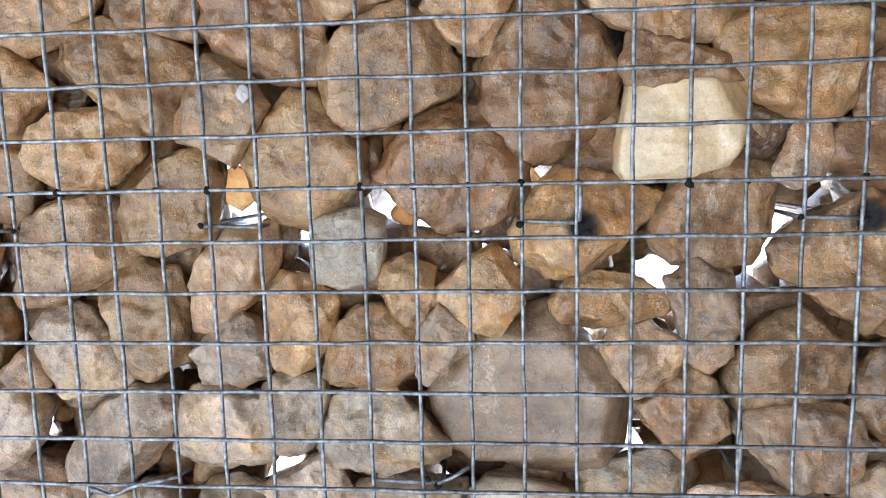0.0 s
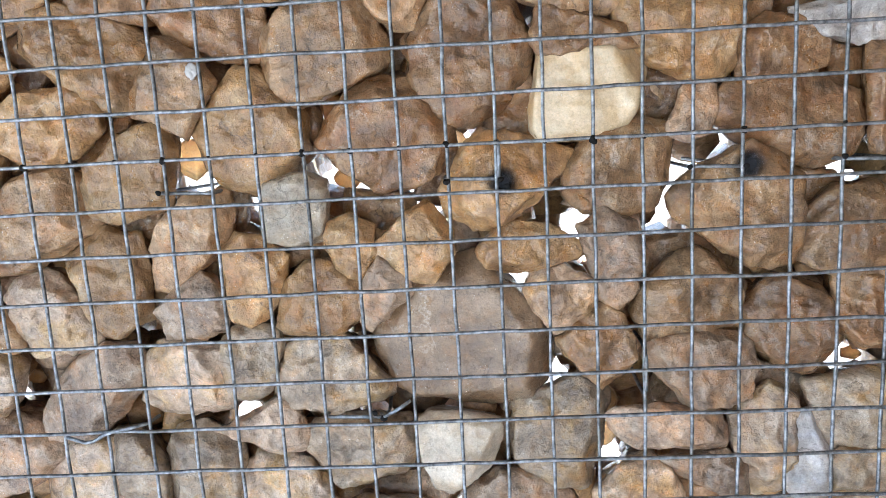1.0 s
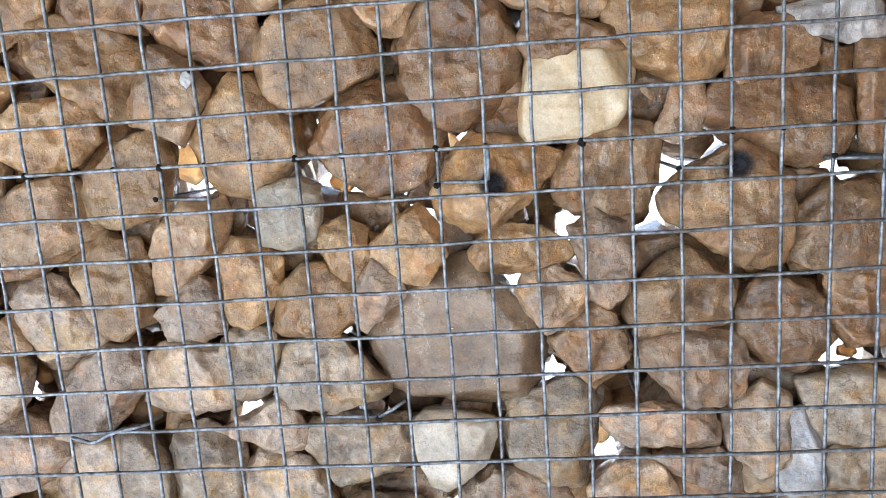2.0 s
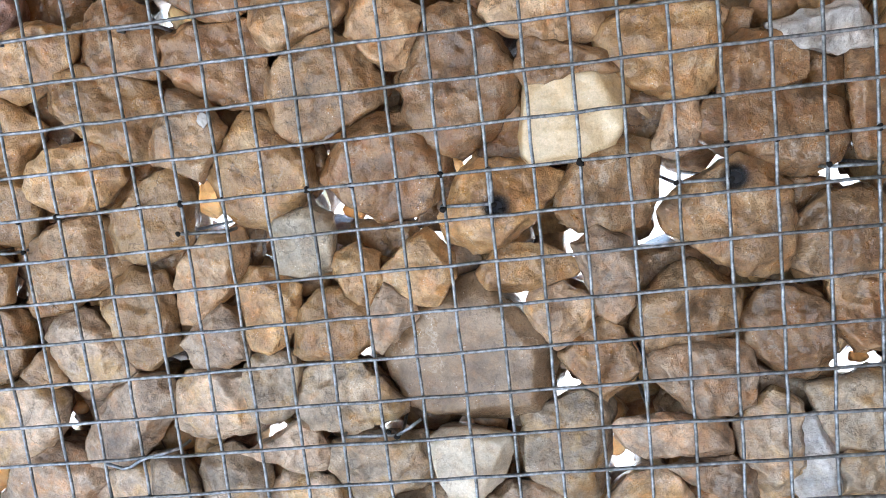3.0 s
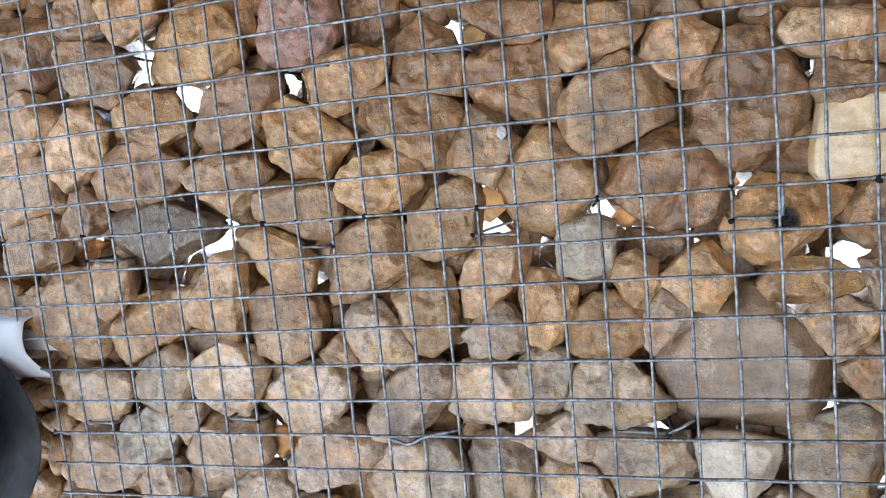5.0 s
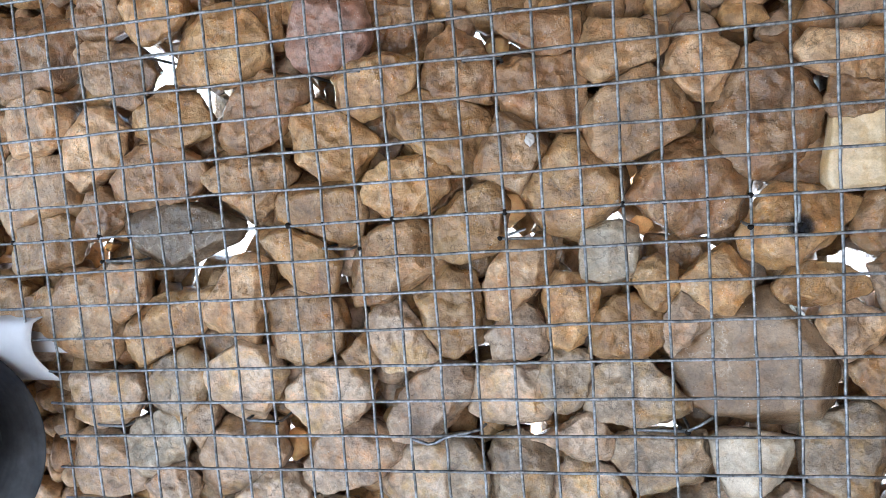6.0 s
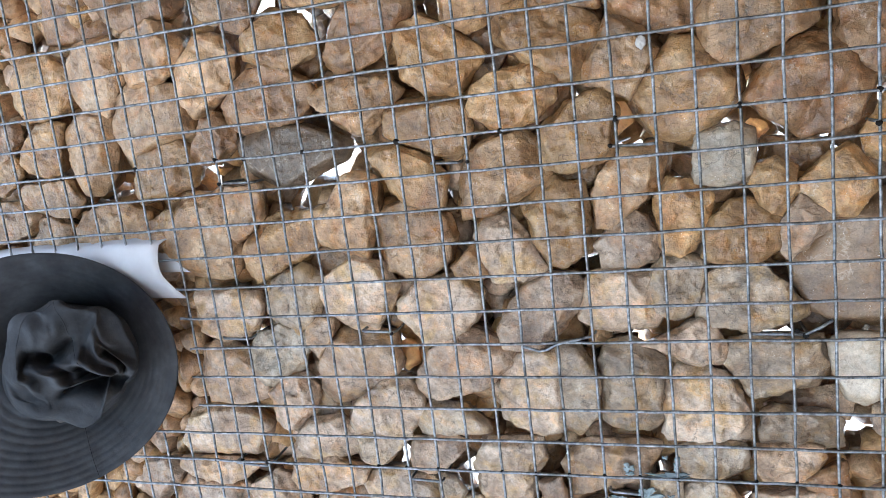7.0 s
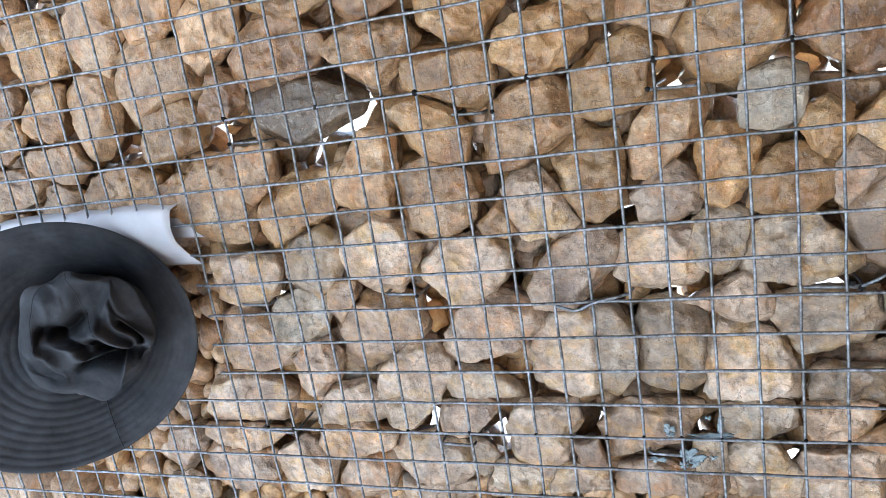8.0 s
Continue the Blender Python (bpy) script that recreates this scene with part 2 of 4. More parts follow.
def rock_mesh(cuts, half_depth, seed, level, sharp=220, chips=9, even=1.0):
    """A broken stone: fracture faces all round (angle in degrees, distance in millimetres), widest a little in front of
    its middle, with broad facets on the front, chips off its edges and an uneven, worn surface."""
    rnd = random.Random(seed)
    u, tris = BALLS[level]
    planes = []
    widest = -0.55 * half_depth
    for angle, distance in zip(cuts[::2], cuts[1::2]):
        a, d = radians(angle), distance / 1000
        broad = rnd.random() < 0.36
        chamfer = radians(rnd.uniform(-50, -24) if broad else rnd.uniform(-68, -42))
        worn = rnd.uniform(0.18, 0.50) if broad else rnd.uniform(0.0, 0.05)
        # a side that falls back behind the widest line, a steep one before it, and a narrow worn edge at the front
        for tip, out, y in ((radians(rnd.uniform(12, 30)), d, widest), (radians(rnd.uniform(-18, -2)), d, widest),
                            (chamfer, d - min(worn * d, 0.40 * half_depth * -math.tan(chamfer)) - 0.001, -half_depth)):
            planes.append((math.cos(a) * math.cos(tip), math.sin(tip), math.sin(a) * math.cos(tip), out * math.cos(tip) + y * math.sin(tip)))
    lean_x, lean_z = rnd.uniform(-0.22, 0.22), rnd.uniform(-0.22, 0.22)
    planes.append((lean_x, -1, lean_z, half_depth))
    planes.append((rnd.uniform(-0.2, 0.2), 1, rnd.uniform(-0.2, 0.2), half_depth))
    n = np.array([p[:3] for p in planes])
    length = np.linalg.norm(n, axis=1)
    n, d = n / length[:, None], np.array([p[3] for p in planes])

    def radius(n, d):
        x = np.clip(u @ n.T, 0, None) / d
        top = x.max(axis=1)
        return np.power(np.power(x / top[:, None], sharp).sum(axis=1), -1 / sharp) / top

    r = radius(n, d)
    extra = []
    for k in range(chips):
        flat = k < chips * 0.5
        a, tip = rnd.uniform(0, 2 * math.pi), radians(rnd.uniform(58, 84) if flat else rnd.uniform(38, 60))
        v = np.array((math.cos(a) * math.cos(tip), -math.sin(tip) if k < chips - 1 else math.sin(tip), math.sin(a) * math.cos(tip)))
        extra.append((v, (u * r[:, None] @ v).max() * (rnd.uniform(0.90, 0.985) if flat else rnd.uniform(0.90, 1.0))))
    if extra:
        n = np.vstack([n, [e[0] for e in extra]])
        d = np.append(d, [e[1] for e in extra])
    co = u * radius(n, d)[:, None]
    size = float(np.abs(co).max())
    shift = Vector((rnd.uniform(-50, 50), rnd.uniform(-50, 50), rnd.uniform(-50, 50)))
    rough = even * rnd.uniform(0.7, 1.3) * min(1.0, size / 0.03)
    out = []
    for p, w in zip(co, u):
        q = Vector(p)
        big = noise.noise(q * (1.9 / size) + shift) * 0.03 * size
        warp = noise.noise_vector(q * 22 + shift) * 0.009
        scoop = noise.voronoi((q + warp) * 30 + shift)[0][0] - 0.45          # shell-like breaks with sharp ridges between them
        mid = scoop * 0.0085 * rough
        low = (noise.voronoi((q + warp) * 75 - shift)[0][0] - 0.45) * 0.0046 * rough
        fine = noise.noise(q * 200 - shift) * 0.0009 if level > 4 else 0.0
        out.append(q + Vector(w) * (big + mid + low + fine))
    mesh = bpy.data.meshes.new("stone")
    mesh.from_pydata(out, [], tris)
    mesh.shade_smooth()
    return mesh


# ---- ground, unseen roof and side wall ----
bm = bmesh.new()
bmesh.ops.create_grid(bm, x_segments=40, y_segments=40, size=300)
ground = tagged(linked("ground", bm, GROUND), "pale grey bare ground below the wall", "ground", kind="structure")
# unseen slab overhead, sized to hold back light from the sky
roof = tagged(linked("ceiling", slab(-1.75, 4.0, -2.3, 0.5, 2.08, 2.20), TIMBER), "unseen dark brown roof slab that blocks light from above", "ceiling", kind="structure")

# unseen side wall, added so that light comes mostly from the left
side = tagged(linked("wall_east", slab(0.98, 1.06, -4.2, 0.0, 0.0, 2.08), TIMBER), "unseen dark brown wall added to block light from the right", "wall", kind="structure")

# ---- the gabion wall: stones in welded wire baskets half a metre high ----
CELL, BASE_X, TOP = 0.05, 0.30, 1.50
wall = tagged(new("wall_north"), "gabion wall of loose tan stones behind galvanised wire mesh", "gabion wall", kind="structure")
WIRE_R = 0.0020
X_FIRST, X_LAST = -50, 12              # columns of the mesh, counted from x = 0.30
Z_FIRST, Z_LAST = -10, 30              # rows of the mesh, counted down from z = 1.50
HOLE_X, HOLE_Z = -26, (4, 8)           # cut opening: columns left of this one, between these rows


def shake(i, k, amount):
    return noise.noise(Vector((i * 3.7 + 0.5, k * 1.9 + 0.5, 7.3))) * amount


def row_wire(r, c0, c1, over=0.0):
    z = TOP - CELL * r
    points = []
    steps = (c1 - c0) * 2
    for s in range(steps + 1):
        c = c0 + s / 2
        points.append((BASE_X + CELL * c, -0.0034 + shake(r, c * 0.8, 0.0016), z + shake(r + 90, c * 0.6, 0.0015)))
    if over:
        points.insert(0, (points[0][0] - over, points[0][1] + shake(r, 3, 0.004), points[0][2] + shake(r, 5, 0.004)))
    part("wire", tube(points, WIRE_R), WIRE, wall)


def column_wire(c, r0, r1):
    x = BASE_X + CELL * c
    points = []
    for s in range((r1 - r0) * 2 + 1):
        r = r0 + s / 2
        points.append((x + shake(c + 40, r * 0.6, 0.0015), shake(c, r * 0.8, 0.0016), TOP - CELL * r))
    part("wire", tube(points, WIRE_R), WIRE, wall)


for r in range(Z_FIRST, Z_LAST + 1):
    if HOLE_Z[0] <= r <= HOLE_Z[1]:
        row_wire(r, HOLE_X, X_LAST, over=0.014 + shake(r, 2, 0.008))
        row_wire(r, X_FIRST, HOLE_X - 9)
    else:
        row_wire(r, X_FIRST, X_LAST)
for c in range(X_FIRST, X_LAST + 1):
    if HOLE_X - 9 < c < HOLE_X:
        column_wire(c, Z_FIRST, HOLE_Z[0] - 1)
        column_wire(c, HOLE_Z[1] + 1, Z_LAST)
    else:
        column_wire(c, Z_FIRST, Z_LAST)

# ---- stones, front layer ----
stone_count = [0]


def stone(x, z, tint, layer, *cuts, label=""):
    """One stone of the front layer, resting against the mesh; layer 1 lies behind layer 0."""
    stone_count[0] += 1
    seed = stone_count[0]
    rnd = random.Random(seed * 7)
    span = sum(cuts[1::2]) / len(cuts[1::2]) / 1000
    half = min(0.062, max(0.022, span * rnd.uniform(0.7, 0.9)))
    mesh = rock_mesh(cuts, half, seed, 5 if span > 0.027 else 4, chips=5 if tint in ("pale", "bone", "slab", "dark") else 9, even=0.4 if tint in ("pale", "bone", "slab", "dark") else 1.0)
    mesh.materials.append(STONE[tint])
    ob = placed("stone", mesh, None, wall, label)
    ob.location = (x, 0.005 - min(v.co.y for v in mesh.vertices) + 0.045 * layer + rnd.uniform(0, 0.007), z)
    return ob


stone(-0.383, 1.617, "tan", 0, -172, 74, -129, 46, -125, 44, -90, 67, -32, 66, 6, 73, 67, 44, 90, 57, 147, 75)
stone(-0.354, 1.691, "brown", 0, -111, 45, -90, 49, -9, 52, 29, 46, 57, 47, 124, 55, 165, 48)
stone(-0.244, 1.652, "brown", 0, -146, 59, -108, 47, -93, 52, -7, 59, 33, 59, 84, 50, 105, 53, 177, 65)
stone(-0.292, 1.576, "grey", 0, -177, 49, -114, 45, -33, 41, -32, 41, 24, 47, 63, 48, 95, 53, 147, 39)
stone(-0.130, 1.608, "grey", 0, -165, 72, -117, 76, -71, 51, -63, 51, 12, 72, 22, 70, 55, 69, 114, 54, 141, 59, 177, 66)
stone(-0.436, 1.543, "tan", 0, -127, 54, -80, 42, -47, 49, 4, 65, 70, 49, 92, 40, 123, 49, 177, 61)
stone(-0.349, 1.484, "tan", 0, -173, 59, -100, 55, -77, 48, -12, 50, 6, 55, 52, 68, 109, 47, 127, 45, 168, 55)
stone(-0.216, 1.522, "tan", 0, -159, 62, -145, 66, -110, 66, -66, 66, -48, 62, 2, 65, 41, 60, 73, 75, 141, 57, 144, 56, 144, 56)
stone(-0.065, 1.510, "brown", 0, -145, 74, -130, 56, -111, 62, -82, 59, -60, 65, -21, 68, 32, 68, 42, 64, 75, 65, 112, 64, 141, 66, 144, 67)
stone(-0.169, 1.438, "blue", 0, -172, 41, -112, 44, -76, 41, -18, 38, -4, 36, 67, 44, 101, 39, 173, 40)
stone(-0.464, 1.439, "grey", 0, -180, 63, -86, 59, -63, 46, -62, 46, 12, 68, 45, 76, 101, 53, 113, 53, 163, 58)
stone(-0.293, 1.411, "cream", 0, -180, 49, -93, 62, -53, 35, -50, 34, -15, 45, 12, 60, 99, 48, 131, 37, 153, 39)
stone(-0.261, 1.427, "brown", 1, -139, 38, -54, 28, -16, 24, 81, 37, 149, 24)
stone(-0.226, 1.365, "tan", 0, -179, 35, -155, 47, -75, 49, -30, 38, -10, 40, 51, 47, 82, 49, 128, 50, 176, 35)
stone(-0.112, 1.395, "tan", 0, -174, 31, -153, 28, -115, 36, -25, 31, 0, 29, 55, 34, 115, 36)
stone(-0.085, 1.425, "brown", 1, -133, 33, -63, 33, -12, 43, 84, 26, 176, 40)
stone(-0.039, 1.393, "tan", 0, -155, 48, -119, 39, -90, 43, -40, 41, 5, 43, 41, 42, 122, 39, 133, 36)
stone(-0.387, 1.364, "tan", 0, -170, 46, -156, 46, -97, 66, -66, 58, -5, 45, 17, 49, 77, 60, 126, 57)
stone(-0.543, 1.610, "tan", 0, -173, 55, -127, 52, -103, 55, -44, 61, -37, 62, 32, 60, 54, 46, 58, 46, 97, 62, 143, 70)
stone(-0.473, 1.617, "brown", 1, -176, 32, -122, 27, -41, 33, 32, 29, 104, 30)
stone(-0.471, 1.683, "tan", 0, -171, 59, -121, 53, -73, 43, -51, 42, -18, 57, 66, 51, 102, 40, 121, 44)
stone(0.024, 1.598, "brown", 0, -173, 69, -172, 69, -133, 76, -100, 82, -65, 77, -33, 70, -18, 70, 24, 69, 29, 68, 38, 71, 72, 84, 121, 79, 151, 65)
stone(0.146, 1.547, "pale", 0, -180, 60, -137, 70, -90, 52, -73, 51, -41, 57, -14, 59, 32, 68, 88, 49, 170, 55, label="pale cream stone with broken edges")
stone(0.134, 1.608, "brown", 0, -149, 43, -90, 22, -86, 24, 29, 49, 70, 23, 80, 25, 167, 42)
stone(0.248, 1.607, "tan", 0, -171, 70, -137, 52, -131, 50, -112, 51, -108, 52, -47, 67, -14, 59, 3, 61, 80, 50, 119, 59, 128, 63)
stone(0.226, 1.542, "brown", 1, -119, 50, -58, 30, -46, 26, -18, 34, 62, 36, 166, 24)
stone(0.258, 1.521, "pink", 0, -115, 33, -80, 29, -13, 22, -3, 24, 71, 34, 140, 24, 158, 21)
stone(0.345, 1.579, "brown", 0, -180, 43, -85, 31, -75, 32, -19, 49, 51, 37, 79, 35, 125, 39, 172, 42)
stone(0.362, 1.510, "brown", 0, -126, 54, -115, 46, -97, 51, -76, 59, -43, 76, 6, 78, 53, 61, 78, 46, 92, 48, 140, 83, 167, 88)
stone(0.185, 1.464, "grey", 0, -174, 66, -130, 63, -99, 53, -81, 53, -34, 57, -11, 51, 22, 67, 74, 58, 101, 52, 122, 51, 145, 57)
stone(0.055, 1.461, "tan", 0, -162, 71, -116, 63, -87, 54, -51, 48, -43, 49, -26, 61, 66, 58, 79, 52, 134, 53, 150, 54)
stone(0.313, 1.420, "grey", 0, -151, 70, -126, 54, -102, 66, -68, 81, -12, 66, 8, 65, 46, 64, 69, 66, 118, 60, 134, 68)
stone(0.428, 1.383, "grey", 0, -116, 52, -93, 51, 3, 51, 62, 62, 96, 56, 133, 53, 162, 58)
stone(0.405, 1.420, "brown", 1, -156, 32, -55, 29, 34, 26, 74, 29, 170, 32)
stone(0.083, 1.383, "tan", 0, -155, 54, -115, 37, -89, 27, -79, 24, -17, 64, 59, 35, 77, 29, 97, 33, 140, 47)
stone(0.173, 1.371, "pink", 0, -165, 29, -121, 49, -49, 48, -9, 34, 20, 37, 64, 44, 129, 51)
stone(0.250, 1.367, "brown", 1, -176, 48, -86, 25, 19, 52, 62, 31, 95, 21)
stone(0.417, 1.606, "white", 0, -129, 32, -108, 25, -85, 29, 23, 36, 101, 26, label="white-grey stone")
stone(0.460, 1.522, "brown", 0, -176, 25, -94, 55, 9, 24, 85, 60)
stone(0.437, 1.556, "brown", 1, -107, 28, -1, 31, 77, 29, 175, 33)
stone(0.334, 1.622, "grey", 1, -120, 27, -60, 15, -13, 16, 80, 22, 156, 13)
stone(0.125, 1.658, "cream", 0, -144, 50, -118, 35, -110, 32, -92, 33, -36, 60, 27, 53, 79, 29, 142, 60)
stone(0.171, 1.622, "brown", 1, -158, 29, -99, 16, 15, 25, 101, 17)
stone(-0.467, 1.328, "cream_uplit", 0, -177, 46, -138, 47, -95, 46, -47, 61, 28, 39, 29, 39, 82, 54, 137, 53)
stone(-0.520, 1.312, "grey", 0, -141, 27, -101, 21, -56, 28, 17, 21, 132, 20)
stone(-0.296, 1.329, "pink", 0, -167, 45, -92, 35, -75, 37, -12, 43, 25, 39, 53, 45, 122, 35, 141, 38)
stone(-0.281, 1.358, "grey", 1, -159, 14, -106, 19, 8, 13, 105, 20)
stone(-0.152, 1.334, "tan", 0, -118, 49, -90, 40, -63, 45, -9, 52, 49, 44, 50, 44, 93, 48, 131, 45, 164, 46, 176, 51)
stone(-0.081, 1.340, "pink", 0, -150, 39, -49, 24, 13, 35, 52, 33, 146, 26, 177, 26)
stone(-0.237, 1.268, "grey_uplit", 0, -145, 41, -103, 50, -48, 38, -11, 34, 7, 38, 73, 46, 108, 43, 140, 39, 166, 35)
stone(-0.146, 1.247, "grey_uplit", 0, -178, 68, -98, 46, -75, 44, -2, 72, 35, 57, 41, 45, 101, 51, 109, 51, 158, 63)
stone(-0.313, 1.246, "cream_uplit", 0, -172, 63, -127, 56, -93, 42, -7, 56, 15, 56, 84, 45, 131, 53, 164, 58)
stone(-0.426, 1.236, "pink", 0, -163, 72, -92, 59, -48, 44, -39, 44, -20, 51, 38, 79, 87, 62, 117, 45, 141, 44, 152, 49)
stone(-0.577, 1.247, "cream_uplit", 0, -133, 56, -83, 55, -52, 51, -21, 62, 54, 66, 94, 50, 128, 53, 170, 71)
stone(-0.555, 1.154, "pink", 0, -173, 85, -89, 53, -73, 42, -47, 55, 19, 83, 68, 62, 118, 47, 151, 59)
stone(-0.446, 1.112, "cream_uplit", 0, -177, 59, -108, 62, -84, 67, -2, 49, 7, 53, 96, 66, 136, 58, 165, 56)
stone(-0.382, 1.121, "grey_uplit", 0, -180, 28, -104, 75, -36, 45, -6, 34, 33, 44, 97, 72)
stone(-0.305, 1.124, "grey_uplit", 0, -175, 49, -129, 66, -97, 68, -48, 67, -9, 50, 4, 51, 55, 62, 99, 72, 153, 59, 179, 48)
stone(-0.225, 1.188, "pink", 0, -112, 29, -86, 35, -21, 50, 29, 41, 73, 36, 115, 24)
stone(-0.211, 1.092, "cream_uplit", 0, -157, 72, -88, 52, -2, 64, 25, 53, 53, 58, 93, 64, 137, 65, 173, 54)
stone(-0.116, 1.156, "grey_uplit", 0, -148, 57, -145, 56, -77, 45, -32, 59, 13, 66, 88, 42, 106, 48, 161, 66)
stone(-0.067, 1.086, "tan_uplit", 1, -97, 21, -94, 19, -25, 46, 48, 42, 102, 20, 115, 27)
stone(0.007, 1.281, "slab", 0, -173, 104, -152, 97, -118, 86, -94, 82, -79, 90, -40, 109, -11, 105, 23, 92, 36, 86, 47, 90, 102, 95, 117, 91, 137, 94, label="broad flat grey-brown stone")
stone(-0.007, 1.156, "bone", 0, -171, 45, -161, 45, -107, 55, -56, 44, -24, 46, 5, 55, 79, 44, 87, 43, 126, 55, label="off-white stone with broken edges")
stone(0.114, 1.164, "grey_uplit", 0, -168, 62, -127, 66, -94, 68, -13, 48, 23, 71, 74, 72, 109, 59, 122, 61, 172, 63)
stone(0.059, 1.085, "pink", 0, -108, 43, -78, 36, 22, 64, 65, 41, 78, 39, 126, 47, 178, 64)
stone(0.115, 1.329, "tan_uplit", 0, -153, 33, -135, 35, -69, 37, -29, 36, 13, 38, 54, 35, 108, 35, 158, 40)
stone(0.157, 1.271, "grey", 0, -156, 41, -138, 37, -125, 41, -51, 42, -7, 41, 32, 39, 53, 43, 123, 40, 135, 42)
stone(0.257, 1.315, "grey", 0, -149, 63, -133, 62, -68, 49, -25, 60, 9, 66, 45, 57, 59, 59, 118, 53, 141, 53, 156, 56)
stone(0.272, 1.240, "pink", 0, -140, 46, -138, 46, -93, 46, -75, 52, -4, 58, 40, 55, 81, 43, 95, 42, 175, 69)
stone(0.367, 1.283, "brown", 0, -180, 54, -138, 45, -133, 45, -92, 57, -49, 58, 2, 48, 29, 50, 71, 50, 134, 57, 164, 54)
stone(0.448, 1.299, "brown", 0, -145, 40, -77, 43, -3, 41, 63, 42, 91, 43, 179, 41)
stone(0.352, 1.209, "pink", 1, -78, 21, 2, 20, 67, 21, 174, 17)
stone(0.391, 1.199, "grey_uplit", 1, -151, 21, -108, 23, -10, 24, 83, 20)
stone(0.450, 1.181, "grey_uplit", 0, -165, 56, -90, 44, 3, 59, 68, 49, 98, 46)
stone(0.341, 1.151, "cream_uplit", 0, -169, 37, -144, 50, -62, 60, -2, 34, 57, 60, 132, 51)
stone(0.382, 1.131, "white", 0, -180, 27, -142, 40, -64, 47, 2, 31, 25, 30, 108, 55, label="white-grey stone")
stone(0.230, 1.172, "pink", 0, -160, 63, -124, 39, -92, 28, -86, 29, -18, 68, 29, 61, 83, 27, 91, 28, 135, 60)
stone(0.200, 1.096, "tan_uplit", 0, -170, 54, -87, 29, 19, 46, 41, 42, 112, 34, 129, 37)
stone(0.279, 1.121, "pink", 0, -124, 23, -124, 23, -92, 26, -9, 40, 54, 28, 96, 24)
stone(0.457, 1.113, "grey_uplit", 0, -165, 47, -94, 26, -22, 51, 65, 29, 89, 29, 145, 47)
stone(0.440, 1.063, "grey_uplit", 0, -166, 83, -91, 27, 4, 75, 91, 29, 106, 35)
stone(-0.491, 1.014, "cream_uplit", 0, -175, 65, -85, 28, -45, 46, 14, 56, 91, 30, 145, 43)
stone(-0.504, 0.953, "cream_uplit", 0, -158, 46, -119, 47, -59, 43, -35, 39, -14, 46, 92, 36, 173, 48)
stone(-0.349, 1.004, "tan_uplit", 0, -164, 67, -77, 39, -68, 39, -35, 54, -25, 61, 87, 41, 102, 41, 140, 50)
stone(-0.449, 0.915, "cream_uplit", 0, -176, 46, -82, 24, 10, 43, 78, 30, 108, 29, 158, 38)
stone(-0.430, 0.958, "pink", 0, -171, 21, -70, 24, 12, 21, 111, 24)
stone(-0.324, 0.918, "pink", 0, -180, 78, -87, 25, -3, 81, 87, 27, 102, 34, 159, 71)
stone(-0.340, 0.921, "grey_uplit", 1, -173, 42, -85, 18, -2, 43, 86, 20, 113, 26)
stone(-0.266, 0.962, "grey_uplit", 0, -180, 21, -87, 31, 0, 21, 65, 31, 133, 31)
stone(-0.208, 0.960, "grey_uplit", 0, -143, 39, -92, 29, -39, 37, 31, 36, 67, 33, 113, 31, 157, 37)
stone(-0.171, 0.927, "grey_uplit", 0, -86, 25, -5, 20, 47, 26, 145, 21, 178, 21)
stone(-0.203, 0.918, "cream_uplit", 0, -164, 32, -87, 18, 48, 25, 86, 19)
stone(-0.106, 0.955, "pink", 0, -131, 48, -82, 22, 3, 55, 97, 22, 148, 48)
stone(-0.102, 0.920, "cream_uplit", 0, -89, 17, 0, 49, 98, 17, 155, 51)
stone(-0.204, 1.020, "grey_uplit", 0, -119, 39, -95, 28, -67, 30, 6, 47, 88, 27, 105, 29, 169, 45)
stone(-0.108, 1.018, "tan_uplit", 0, -146, 45, -89, 29, -70, 31, -7, 44, 82, 30, 96, 27, 175, 43)
stone(-0.057, 0.995, "brown", 0, -143, 30, -89, 20, 6, 24, 117, 19, 126, 19)
stone(-0.091, 1.065, "grey_uplit", 0, -161, 53, -92, 27, -8, 55, 51, 42, 83, 29, 108, 38, 168, 52)
stone(-0.944, 1.250, "cream_uplit", 0, -180, 62, -165, 62, -117, 55, -72, 45, -25, 58, 20, 69, 81, 44, 93, 45, 159, 62)
stone(-0.820, 1.266, "grey_uplit", 0, -172, 54, -154, 55, -126, 63, -51, 47, -28, 44, 4, 56, 54, 65, 117, 46, 152, 51)
stone(-0.705, 1.274, "cream_uplit", 0, -169, 68, -132, 58, -123, 57, -95, 59, -37, 55, -25, 58, 35, 64, 74, 58, 117, 54, 155, 62)
stone(-0.779, 1.213, "tan_uplit", 0, -177, 25, -145, 31, -41, 21, 14, 31, 84, 28, 142, 24)
stone(-0.728, 1.159, "tan_uplit", 0, -153, 84, -79, 63, -65, 55, -48, 56, -27, 69, 9, 77, 78, 65, 90, 62, 118, 62, 141, 65, 175, 68)
stone(-0.865, 1.175, "blue", 0, -152, 59, -104, 59, -57, 41, -28, 48, 8, 60, 66, 55, 110, 47, 156, 48, 172, 50)
stone(-0.960, 1.141, "tan_uplit", 0, -176, 61, -102, 59, -82, 54, -26, 72, 38, 57, 56, 54, 109, 67, 167, 60)
stone(-0.851, 1.095, "pink", 0, -173, 45, -165, 46, -109, 54, -52, 39, -15, 41, 33, 53, 99, 45, 130, 40)
stone(-0.815, 1.087, "grey_uplit", 1, -152, 48, -69, 50, 24, 35, 109, 64, 173, 35)
